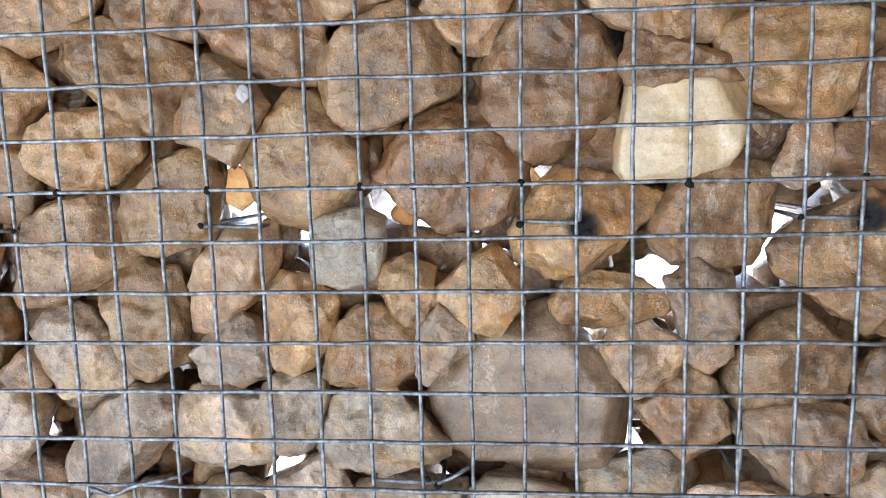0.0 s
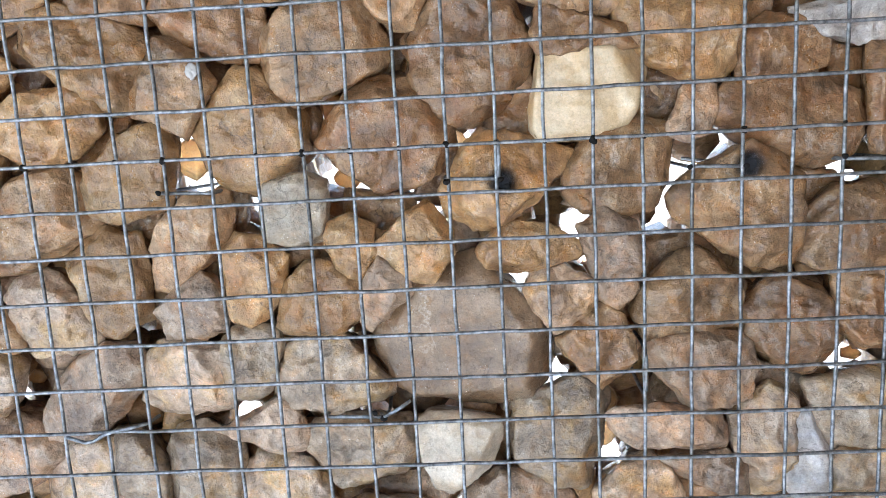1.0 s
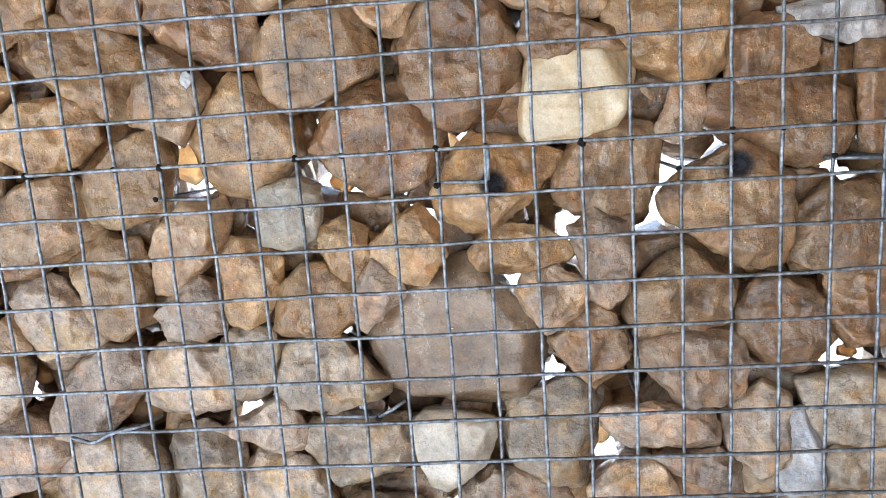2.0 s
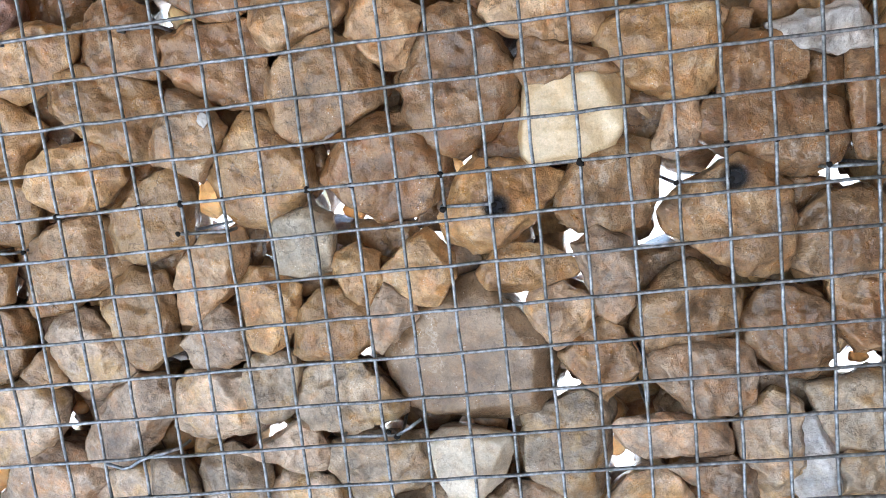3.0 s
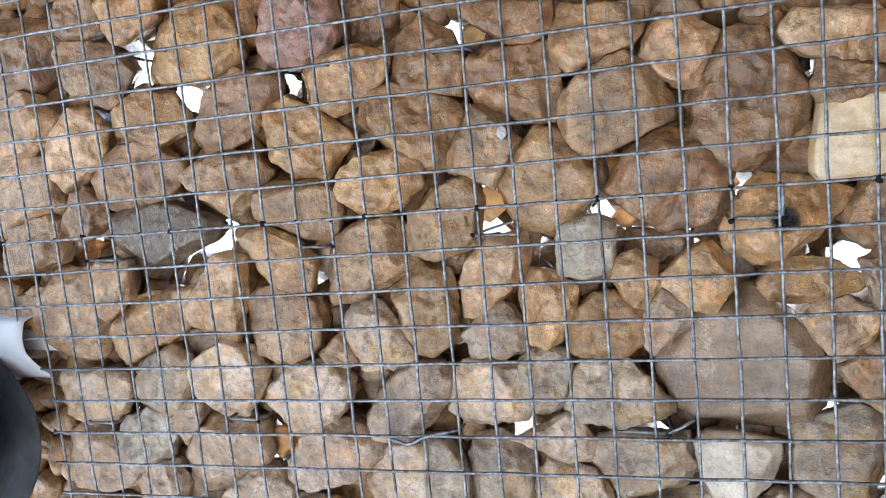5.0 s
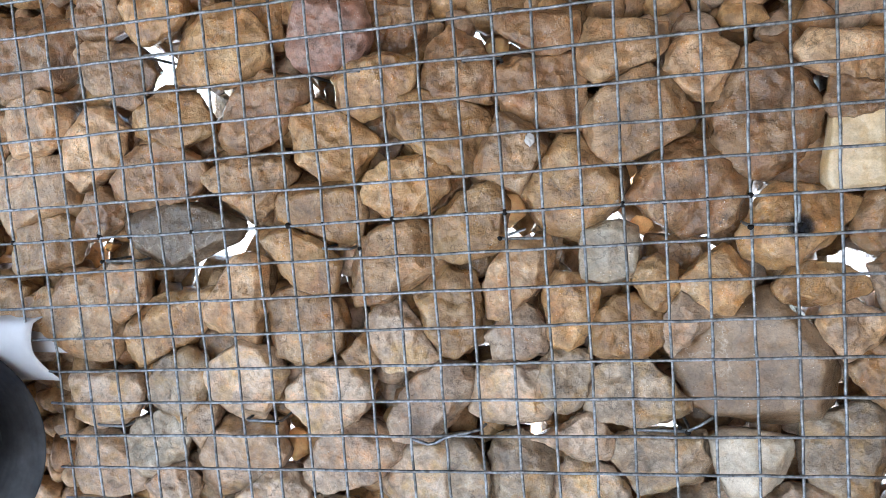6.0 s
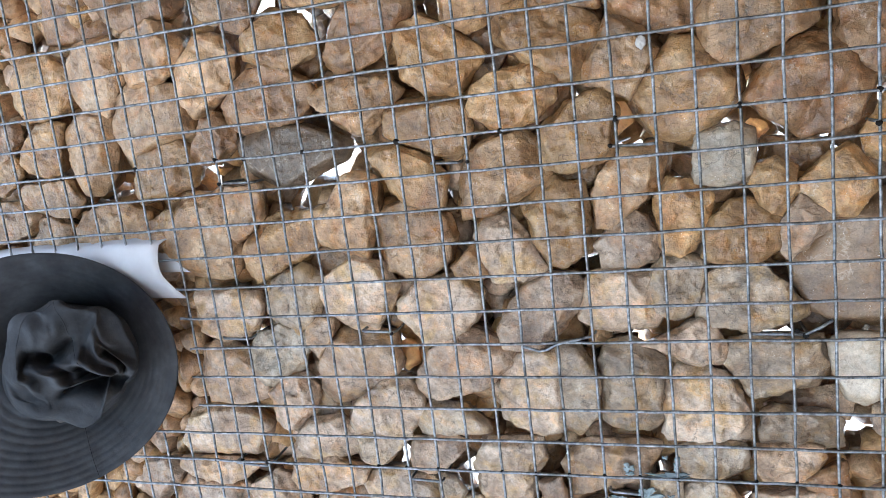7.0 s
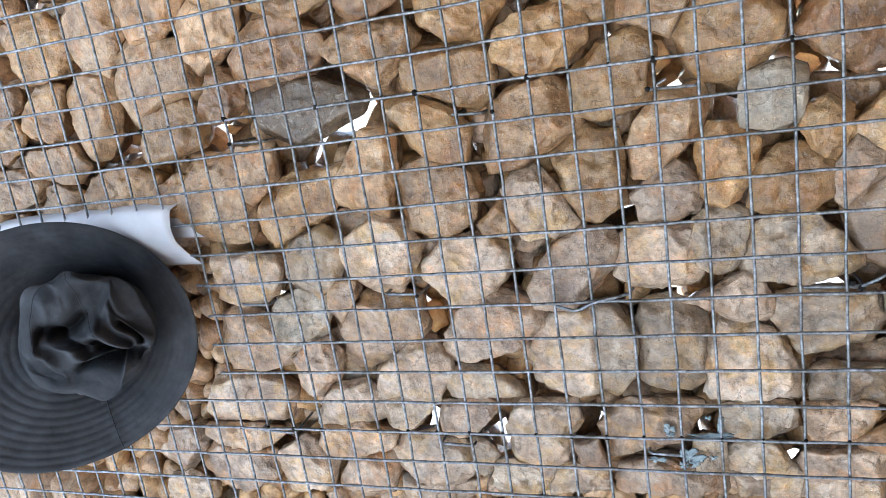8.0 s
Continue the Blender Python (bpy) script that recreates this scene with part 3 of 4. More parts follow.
stone(-0.999, 1.035, "cream_uplit", 0, -89, 45, -85, 45, -33, 79, -20, 85, 58, 65, 77, 54, 101, 51, 150, 72, 176, 88)
stone(-0.803, 1.026, "cream_uplit", 0, -140, 71, -92, 38, -73, 37, 0, 63, 48, 53, 97, 41, 132, 44, 157, 55)
stone(-0.682, 1.084, "cream_uplit", 0, -156, 71, -93, 46, -83, 43, -38, 50, -4, 60, 43, 63, 100, 47, 126, 42, 159, 56)
stone(-0.699, 1.020, "grey_uplit", 0, -174, 46, -112, 35, -84, 30, -48, 22, -3, 50, 91, 26, 102, 27)
stone(-0.583, 1.068, "grey_uplit", 0, -165, 55, -90, 26, -82, 27, 10, 59, 50, 38, 86, 29, 115, 38, 160, 48)
stone(-0.610, 1.014, "pink", 0, -178, 46, -104, 39, -59, 29, -52, 26, 48, 51, 72, 38, 96, 29, 153, 43)
stone(-1.021, 0.969, "tan_uplit", 0, -170, 74, -113, 32, -83, 27, -45, 52, 81, 27, 90, 21)
stone(-0.808, 0.968, "tan_uplit", 0, -131, 54, -88, 32, -71, 33, -25, 68, 76, 35, 94, 30, 168, 64)
stone(-0.676, 0.936, "cream_uplit", 0, -174, 67, -134, 59, -93, 47, -63, 53, -9, 71, 32, 63, 72, 49, 100, 50, 143, 64)
stone(-0.592, 0.950, "grey_uplit", 0, -136, 25, -29, 23, 33, 23, 77, 29, 179, 20)
stone(-1.047, 0.905, "pink", 0, -177, 76, -112, 55, -68, 46, -41, 67, 28, 81, 83, 43, 141, 66)
stone(-0.914, 0.909, "cream_uplit", 0, -173, 56, -80, 47, -27, 54, 29, 62, 66, 55, 115, 50, 154, 54)
stone(-0.796, 0.902, "pink", 0, -86, 39, -28, 48, 0, 56, 89, 44, 120, 40, 154, 48, 175, 58)
stone(-1.161, 0.865, "cream_uplit", 0, -87, 24, 2, 54, 64, 33, 102, 29, 163, 47)
stone(-1.150, 0.941, "pink", 0, -129, 53, -53, 35, -38, 32, 40, 51, 100, 41, 163, 35)
stone(-0.537, 0.913, "grey_uplit", 0, -113, 31, -87, 25, -34, 48, 68, 24, 93, 31, 167, 43)
stone(-0.678, 0.882, "cream_uplit", 0, -180, 56, -86, 21, -22, 59, 87, 20)
stone(-0.918, 1.632, "cream", 0, -169, 51, -165, 53, -103, 71, -56, 45, -31, 48, -12, 51, 46, 62, 82, 62, 134, 53, 149, 50)
stone(-0.783, 1.664, "tan", 0, -171, 66, -120, 47, -119, 47, -96, 48, -65, 48, -11, 66, 30, 56, 73, 46, 118, 49, 138, 55)
stone(-0.815, 1.581, "brown", 0, -122, 71, -90, 51, -80, 46, -39, 66, 21, 77, 53, 64, 90, 52, 122, 56, 150, 63, 178, 77)
stone(-0.668, 1.562, "grey", 0, -153, 65, -128, 41, -87, 53, -53, 49, -37, 54, 33, 68, 81, 45, 99, 41, 117, 50)
stone(-0.640, 1.662, "brown", 0, -161, 80, -119, 76, -76, 48, -63, 46, -41, 49, 0, 78, 73, 61, 116, 50, 137, 48, 156, 56)
stone(-0.562, 1.517, "tan", 0, -176, 77, -112, 40, -59, 64, -18, 64, 2, 64, 61, 54, 88, 42, 108, 51, 152, 71)
stone(-0.880, 1.746, "cream", 0, -173, 34, -145, 33, -92, 45, -6, 27, 84, 39, 124, 41)
stone(-0.837, 1.733, "brown", 0, -106, 50, -39, 38, 29, 38, 81, 47, 176, 32, 179, 32)
stone(-0.691, 1.755, "tan", 0, -103, 60, -94, 55, -81, 56, -49, 66, -4, 73, 30, 69, 58, 66, 106, 60, 128, 61, 153, 65, 173, 71)
stone(-0.531, 1.760, "red", 0, -153, 62, -95, 56, -83, 55, -42, 62, 2, 60, 80, 53, 155, 60, 170, 60, label="reddish pink stone")
stone(-0.638, 1.793, "tan", 1, -148, 26, -93, 44, -1, 28, 97, 34)
stone(-0.792, 1.812, "tan", 0, -153, 44, -140, 43, -73, 36, -51, 43, -6, 54, 81, 34, 154, 55)
stone(-0.877, 1.819, "brown", 0, -128, 40, -107, 36, -61, 38, 10, 38, 92, 36, 151, 37)
stone(-1.018, 1.783, "brown", 0, -140, 84, -120, 74, -84, 66, -57, 77, -39, 87, -9, 105, 83, 56, 133, 94, 164, 105)
stone(-0.762, 1.625, "brown", 1, -125, 29, -56, 18, 5, 28, 112, 18, 150, 22)
stone(-0.779, 1.496, "dark", 0, -161, 85, -118, 61, -93, 50, -69, 46, -24, 85, 67, 52, 85, 47, 101, 54, label="dark slate-grey stone")
stone(-0.919, 1.531, "brown", 0, -180, 40, -100, 41, -54, 33, 6, 40, 52, 43, 122, 34, 159, 34)
stone(-1.016, 1.490, "tan", 0, -180, 60, -77, 38, -27, 59, 12, 61, 54, 61, 104, 41, 157, 54)
stone(-1.032, 1.572, "cream", 0, -145, 75, -74, 57, 11, 78, 88, 62, 123, 73, 175, 72)
stone(-1.010, 1.677, "cream", 0, -162, 58, -91, 50, -73, 48, -38, 55, 30, 59, 68, 54, 101, 49, 146, 55)
stone(-1.121, 1.656, "cream", 0, -153, 63, -95, 70, -37, 47, -24, 49, 33, 69, 92, 60, 138, 55, 177, 53)
stone(-1.159, 1.538, "cream", 0, -176, 47, -163, 50, -100, 78, -47, 56, -17, 46, 21, 62, 79, 64, 137, 60)
stone(-1.116, 1.730, "brown", 1, -166, 51, -101, 20, -43, 43, 60, 27, 105, 26)
stone(-1.148, 1.823, "grey", 0, -120, 36, -102, 38, -18, 37, 82, 34, 169, 41)
stone(-1.195, 1.764, "brown", 1, -92, 43, -18, 49, 81, 42, 169, 47)
stone(-1.236, 1.651, "tan", 0, -168, 61, -97, 62, -76, 58, -43, 57, -11, 65, 53, 54, 77, 60, 113, 62, 139, 59)
stone(-1.253, 1.549, "tan", 0, -141, 50, -130, 49, -90, 46, -21, 37, -17, 40, 85, 46, 139, 39)
stone(-1.348, 1.516, "tan", 0, -94, 42, -55, 28, 11, 37, 98, 37, 158, 27)
stone(-1.252, 1.467, "grey", 0, -158, 63, -114, 37, -100, 31, -42, 56, 27, 54, 91, 31, 112, 43)
stone(-1.367, 1.429, "cream", 0, -94, 40, -71, 38, -33, 57, 58, 47, 84, 39, 157, 50)
stone(-1.266, 1.404, "grey", 0, -94, 25, -20, 51, 64, 31, 103, 33, 147, 42, 159, 47)
stone(-1.142, 1.407, "tan", 0, -93, 37, -47, 59, -6, 74, 63, 53, 90, 41, 108, 44, 142, 60, 166, 73)
stone(-1.039, 1.391, "tan", 0, -160, 52, -94, 31, -50, 36, 29, 45, 55, 40, 115, 31, 131, 34)
stone(-0.970, 1.381, "cream", 0, -148, 70, -117, 71, -91, 77, -23, 75, -1, 66, 31, 81, 95, 72, 119, 69, 135, 76)
stone(-0.883, 1.421, "cream", 0, -179, 36, -152, 41, -53, 33, -7, 37, 97, 36)
stone(-1.326, 1.570, "brown", 0, -81, 30, -51, 25, -7, 36, 89, 30, 158, 27)
stone(-0.826, 1.362, "tan", 0, -178, 73, -150, 80, -69, 43, -68, 42, -44, 50, -10, 75, 96, 46, 106, 44, 145, 60)
stone(-0.702, 1.395, "cream", 0, -180, 56, -114, 62, -97, 67, -22, 46, -3, 46, 64, 74, 111, 61, 146, 45)
stone(-0.606, 1.352, "grey", 0, -180, 59, -110, 62, -87, 58, -62, 60, -16, 65, 16, 67, 66, 57, 100, 61, 122, 66)
stone(-0.603, 1.450, "tan", 0, -145, 33, -136, 39, -113, 41, -92, 50, -11, 64, 35, 49, 61, 38, 91, 50, 133, 75)
stone(-0.751, 1.305, "tan_uplit", 1, -153, 69, -100, 40, -81, 36, -9, 79, 73, 39, 98, 40, 146, 68)
stone(-0.368, 1.423, "grey", 1, -146, 31, -113, 21, -79, 20, 2, 34, 95, 16)
stone(-0.375, 1.426, "grey", 1, -143, 41, -105, 25, -83, 22, -17, 47, 91, 18)
stone(-0.146, 1.696, "grey", 0, -146, 57, -129, 54, -73, 34, -54, 42, 0, 62, 80, 35, 151, 50, 171, 51)
stone(-0.048, 1.665, "cream", 0, -140, 36, -92, 44, -25, 38, -18, 37, 49, 40, 81, 41, 130, 42, 156, 41)
stone(-0.245, 1.730, "brown", 0, -123, 29, -104, 29, -69, 41, -2, 57, 81, 26, 163, 60)
stone(-0.449, 1.763, "brown", 1, -130, 53, -90, 43, -56, 42, -12, 49, 81, 40, 157, 44)
stone(0.056, 1.683, "brown", 1, -146, 17, -77, 27, 10, 18, 97, 21)
stone(0.075, 1.522, "brown", 1, -112, 28, -88, 25, 2, 31, 108, 25, 128, 24)
stone(-0.009, 1.471, "brown", 1, -111, 43, -39, 34, 5, 21, 104, 39, 171, 30)
stone(-0.151, 1.523, "brown", 1, -159, 26, -47, 22, 8, 12, 97, 29, 163, 20)
stone(-0.402, 1.532, "brown", 1, -158, 39, -54, 28, -21, 38, 67, 39, 127, 31)
# amber pieces added in the gaps, for the glow of sunlit stone
stone(-0.311, 1.498, "sunglow", 2, -177, 19, -113, 22, -62, 23, 22, 23, 77, 22, 131, 22)
stone(-0.125, 1.463, "sunglow", 2, -179, 17, -118, 12, -41, 14, 18, 15, 65, 11, 136, 14)
stone(-0.310, 1.725, "sunglow", 2, -159, 16, -107, 17, -50, 16, 9, 17, 82, 18, 131, 16)
stone(-0.651, 1.163, "sunglow", 1, -159, 18, -99, 32, -50, 21, 13, 17, 61, 23, 139, 18)
stone(0.007, 1.502, "sunglow", 2, -183, 12, -116, 12, -51, 11, 24, 11, 68, 11, 134, 11)
stone(-0.137, 1.544, "sunglow", 2, -174, 11, -115, 16, -39, 11, -2, 10, 77, 17, 123, 14)
stone(-0.073, 1.186, "sunglow", 2, -179, 12, -123, 13, -39, 13, 17, 13, 57, 12, 143, 13)
stone(0.177, 1.129, "sunglow", 2, -173, 12, -107, 14, -56, 11, 8, 10, 67, 15, 125, 11)
stone(0.468, 1.224, "sunglow", 2, -183, 11, -102, 8, -56, 8, 23, 10, 62, 7, 118, 8)
stone(-0.966, 1.479, "sunglow", 2, -165, 14, -123, 8, -57, 9, -1, 19, 78, 7, 144, 10)
stone(-1.157, 1.486, "sunglow", 2, -177, 16, -123, 10, -57, 11, 19, 15, 57, 9, 123, 9)
stone(-0.065, 1.188, "sunglow", 2, -178, 7, -120, 8, -38, 8, 24, 7, 81, 12, 138, 9)
stone(-0.772, 1.559, "sunglow", 2, -170, 10, -118, 9, -39, 11, 5, 12, 78, 8, 139, 9)
stone(-0.925, 1.209, "sunglow", 2, -166, 12, -116, 8, -37, 8, 23, 11, 75, 6, 141, 8)
stone(-1.155, 1.530, "sunglow", 2, -157, 21, -122, 23, -46, 24, 17, 22, 62, 23, 142, 19)
stone(-0.539, 1.233, "sunglow", 2, -159, 11, -101, 7, -39, 9, 21, 11, 75, 7, 141, 10)
stone(0.424, 1.448, "sunglow", 2, -171, 19, -123, 4, -47, 5, 20, 11, 60, 4, 137, 6)


# ---- stones behind, with gaps where daylight comes through ----
gaps = []


def daylight(x, z, reach, slant_x, slant_z):
    """A chink between the stones, leading back through the basket at a slant."""
    gaps.append((x, z, reach, slant_x, slant_z))


daylight(-0.33, 1.46, 0.041, -0.43, -0.07)
daylight(-0.30, 1.46, 0.041, -0.06, -0.08)
daylight(-0.14, 1.45, 0.041, -0.21, -0.09)
daylight(-0.11, 1.45, 0.041, 0.11, -0.09)
daylight(0.13, 1.41, 0.045, 0.09, -0.13)
daylight(0.25, 1.39, 0.048, 0.23, -0.16)
daylight(0.31, 1.48, 0.045, 0.30, -0.06)
daylight(0.26, 1.46, 0.040, 0.24, -0.08)
daylight(0.46, 1.44, 0.045, 0.46, -0.10)
daylight(0.13, 1.21, 0.056, 0.09, -0.36)
daylight(0.23, 1.20, 0.039, 0.21, -0.37)
daylight(0.15, 1.35, 0.041, 0.11, -0.21)
daylight(0.07, 1.33, 0.039, 0.03, -0.22)
daylight(-0.28, 1.17, 0.040, -0.37, -0.40)
daylight(-0.25, 1.18, 0.040, -0.02, -0.34)
daylight(0.48, 1.21, 0.044, 0.49, -0.36)
daylight(-0.76, 1.70, 0.056, -0.70, 0.14)
daylight(-0.59, 1.70, 0.054, -0.53, 0.14)
daylight(-0.85, 1.79, 0.048, -0.79, 0.23)
daylight(-0.99, 1.59, 0.040, -0.92, 0.03)
daylight(-0.73, 1.47, 0.044, -0.67, -0.09)
daylight(-0.79, 1.54, 0.043, -0.73, -0.01)
daylight(-0.81, 1.43, 0.047, -0.75, -0.12)
daylight(-0.59, 1.40, 0.042, -0.52, -0.16)
daylight(-0.96, 1.20, 0.041, -0.90, -0.36)
daylight(-0.30, 1.72, 0.048, -0.24, 0.16)
daylight(0.11, 1.64, 0.040, 0.17, 0.08)
daylight(-0.02, 1.44, 0.039, 0.05, -0.12)
daylight(-0.13, 1.44, 0.041, -0.07, -0.12)
daylight(-0.24, 1.43, 0.042, -0.18, -0.13)
daylight(-0.84, 1.77, 0.050, -0.55, 0.20)
daylight(-0.90, 1.72, 0.050, -0.61, 0.15)
daylight(-0.78, 1.55, 0.043, -0.50, 0.00)
daylight(-0.72, 1.48, 0.055, -0.44, -0.06)
daylight(-0.76, 1.48, 0.055, -0.87, -0.06)
daylight(-0.80, 1.44, 0.044, -0.51, -0.10)
daylight(-0.99, 1.48, 0.045, -0.69, -0.06)
daylight(-0.36, 1.29, 0.040, -0.12, -0.23)
daylight(-0.39, 1.29, 0.040, -0.48, -0.26)
daylight(-0.00, 1.05, 0.050, 0.21, -0.46)
daylight(-0.03, 1.04, 0.050, -0.10, -0.52)
daylight(-0.06, 1.19, 0.042, 0.15, -0.33)
daylight(-0.09, 1.18, 0.042, -0.16, -0.37)
daylight(-0.26, 1.18, 0.040, -0.03, -0.33)
daylight(-0.29, 1.17, 0.040, -0.37, -0.38)
daylight(-0.11, 1.27, 0.039, 0.11, -0.25)
daylight(-0.14, 1.27, 0.039, -0.21, -0.28)
daylight(-0.44, 0.96, 0.045, -0.19, -0.56)
daylight(-0.28, 0.95, 0.039, -0.03, -0.57)
daylight(-0.15, 0.92, 0.040, 0.09, -0.60)
daylight(-0.71, 0.95, 0.054, -0.44, -0.57)
daylight(-0.59, 0.95, 0.047, -0.33, -0.57)
daylight(-0.67, 1.18, 0.041, -0.41, -0.35)
daylight(-0.71, 1.18, 0.041, -0.81, -0.37)
daylight(-1.18, 0.79, 0.044, -0.90, -0.73)
daylight(-0.62, 1.07, 0.039, -0.36, -0.45)
daylight(-0.66, 1.07, 0.039, -0.76, -0.49)
daylight(-1.29, 1.72, 0.054, -1.00, 0.17)
daylight(-0.78, 1.54, 0.045, -0.51, 0.00)
daylight(-0.98, 1.47, 0.040, -0.70, -0.07)
daylight(-1.19, 1.48, 0.044, -0.90, -0.06)
daylight(-0.98, 1.58, 0.038, -0.71, 0.03)
daylight(-1.31, 1.52, 0.039, -1.03, -0.02)
daylight(-0.55, 1.22, 0.038, -0.68, -0.35)
daylight(-0.32, 1.50, 0.055, -0.42, -0.03)
daylight(-0.13, 1.46, 0.053, -0.20, -0.07)
daylight(-0.32, 1.73, 0.054, -0.25, 0.17)
daylight(-0.69, 1.14, 0.053, -0.71, -0.47)
daylight(0.01, 1.50, 0.050, -0.05, -0.03)
daylight(-0.14, 1.54, 0.050, -0.08, -0.01)
daylight(-0.08, 1.18, 0.050, -0.14, -0.39)
daylight(0.18, 1.12, 0.050, 0.15, -0.47)
daylight(0.48, 1.22, 0.050, 0.49, -0.36)
daylight(-0.98, 1.48, 0.054, -0.71, -0.06)
daylight(-1.18, 1.48, 0.053, -0.90, -0.06)
daylight(-0.06, 1.18, 0.048, 0.16, -0.33)
daylight(-0.79, 1.56, 0.050, -0.50, 0.01)
daylight(-0.94, 1.20, 0.050, -0.64, -0.31)
daylight(-1.18, 1.53, 0.054, -0.90, -0.01)
daylight(-0.56, 1.23, 0.051, -0.68, -0.34)
daylight(0.43, 1.45, 0.056, 0.44, -0.09)


def rubble(name, y, x0, x1, z0, z1, pitch, size, clear, seed, label, keep=None, level=2):
    """Loose stones packed behind or beside those in front, joined into one mesh."""
    rnd = random.Random(seed)
    shapes = []
    for k in range(7):
        cuts = []
        for c in range(6):
            cuts += [c * 60 + rnd.uniform(-20, 20), 1000 * size * rnd.uniform(0.72, 1.1)]
        mesh = rock_mesh(cuts, size * rnd.uniform(0.7, 0.9), seed * 31 + k, level)
        shapes.append((np.array([v.co[:] for v in mesh.vertices]), np.array([p.vertices[:] for p in mesh.polygons])))
        bpy.data.meshes.remove(mesh)
    verts, faces, slots, base = [], [], [], 0
    tints = list(STONE)
    order = [tints.index(t) for t in ("tan", "tan", "brown", "grey", "cream", "pink")]
    z, row = z0, 0
    while z < z1:
        x = x0 + (row % 2) * pitch / 2
        while x < x1:
            px, pz = x + rnd.uniform(-0.2, 0.2) * pitch, z + rnd.uniform(-0.2, 0.2) * pitch
            co, tri = rnd.choice(shapes)
            turn = np.array(Euler((rnd.uniform(0, 6), rnd.uniform(0, 6), rnd.uniform(0, 6))).to_matrix())
            slot, scale, py = rnd.choice(order), rnd.uniform(0.85, 1.2), y + rnd.uniform(-0.012, 0.012)
            x += pitch
            if any((px - gx - sx * (y - 0.11)) ** 2 + (pz - gz - sz * (y - 0.11)) ** 2 < (clear * reach) ** 2 for gx, gz, reach, sx, sz in gaps) or (keep and not keep(px, pz)):
                continue
            verts.append((co * scale) @ turn.T + np.array((px, py, pz)))
            faces.append(tri + base)
            slots += [slot] * len(tri)
            base += len(co)
        z += pitch * 0.87
        row += 1
    mesh = bpy.data.meshes.new(name)
    mesh.from_pydata(np.vstack(verts).tolist(), [], np.vstack(faces).tolist())
    mesh.polygons.foreach_set("material_index", slots)
    for t in tints:
        mesh.materials.append(STONE[t])
    mesh.shade_smooth()
    ob = placed(name, mesh, None, wall, label)
    return tagged(ob, kind="stuff")


def beside(x, z):
    """The stretches of wall round the stones that are placed one by one."""
    return not (-1.42 < x < 0.53 and 0.80 < z < 1.88) and not (-1.78 < x < -1.0 and 1.02 < z < 1.36)


rubble("rear_stones", 0.135, -2.2, 0.92, 0.06, 1.98, 0.074, 0.049, 1.0, 3, "shaded tan stones deeper inside the basket", None, 3)
rubble("rear_stones", 0.205, -2.2, 0.92, 0.06, 1.98, 0.076, 0.05, 1.0, 5, "tan stones at the back of the basket")
rubble("rear_stones", 0.275, -2.2, 0.92, 0.06, 1.98, 0.078, 0.052, 1.0, 9, "tan stones at the far side of the basket")
rubble("filler_stones", 0.088, -1.46, 0.56, 0.82, 1.90, 0.047, 0.027, 0.8, 12, "small tan stones packed between the larger ones", None, 2)
rubble("outer_stones", 0.062, -2.2, 0.92, 0.06, 1.98, 0.098, 0.056, 0.0, 8, "tan quarry stones filling the basket", beside, 3)

# ---- cross ties, knots and the joints between the baskets ----
def tie(x, z, length=0.056, drop=-0.002):
    """A wire hooked over two bars of the mesh, both legs running back between the stones."""
    points = [(x + 0.012, 0.19, z - 0.004), (x, 0.03, z), (x, 0.007, z), (x + 0.004, 0.0035, z), (x + length - 0.004, 0.0035, z + drop),
              (x + length, 0.007, z + drop), (x + length, 0.03, z + drop), (x + length - 0.012, 0.19, z - 0.004)]
    part("tie_wire", tube(points, 0.0021), WIRE, wall, "bent galvanised tie wire")


for x in (0.247, -0.004, -0.308, -0.90, 0.40):
    tie(x, 1.465)
tie(-0.556, 1.465, 0.04), tie(-0.150, 1.207, 0.068), tie(-0.949, 1.214, 0.05), tie(-0.698, 1.221, 0.054)
tie(-0.556, 1.702, 0.072), tie(-0.80, 1.753, 0.074), tie(-0.342, 1.698, 0.048)
tie(-0.651, 0.978, 0.052, -0.002), tie(-0.968, 0.993, 0.063, -0.004), tie(-0.345, 0.973, 0.042)
part("tie_wire", tube([(-0.090, 0.012, 1.205), (-0.084, -0.003, 1.208), (-0.070, -0.006, 1.216), (-0.054, -0.005, 1.226)], 0.002), WIRE, wall, "loose end of a tie wire bent forward")
part("tie_wire", tube([(0.207, 0.16, 1.268), (0.203, 0.03, 1.272), (0.202, 0.004, 1.270), (0.2015, -0.002, 1.262), (0.201, -0.002, 1.228), (0.201, 0.004, 1.221), (0.201, 0.03, 1.219), (0.206, 0.16, 1.223)], 0.0021), WIRE, wall, "bent galvanised tie wire")
part("tie_wire", tube([(0.052, 0.004, 1.502), (0.053, -0.004, 1.496), (0.053, -0.005, 1.48), (0.052, -0.003, 1.466), (0.05, 0.006, 1.463)], 0.0021), WIRE, wall, "short upright end of a tie wire")
bent = [(-0.448, -0.001, 1.195), (-0.426, -0.004, 1.189), (-0.415, -0.005, 1.191), (-0.403, -0.006, 1.198), (-0.391, -0.006, 1.202), (-0.373, -0.005, 1.205), (-0.353, 0.001, 1.208), (-0.348, 0.02, 1.209)]
part("tie_wire", tube(bent, 0.0021), WIRE, wall, "bent flattened tie wire along the joint")
DARKWIRE = plain_material("black_tie_wire", (0.006, 0.006, 0.006), (0.016, 0.016, 0.017), 90.0, 0.9, 0.0006, 0.08)
SPLASH = plain_material("pale_blue_paint", (0.17, 0.24, 0.28), (0.30, 0.39, 0.43), 120.0, 0.6, 0.0008)


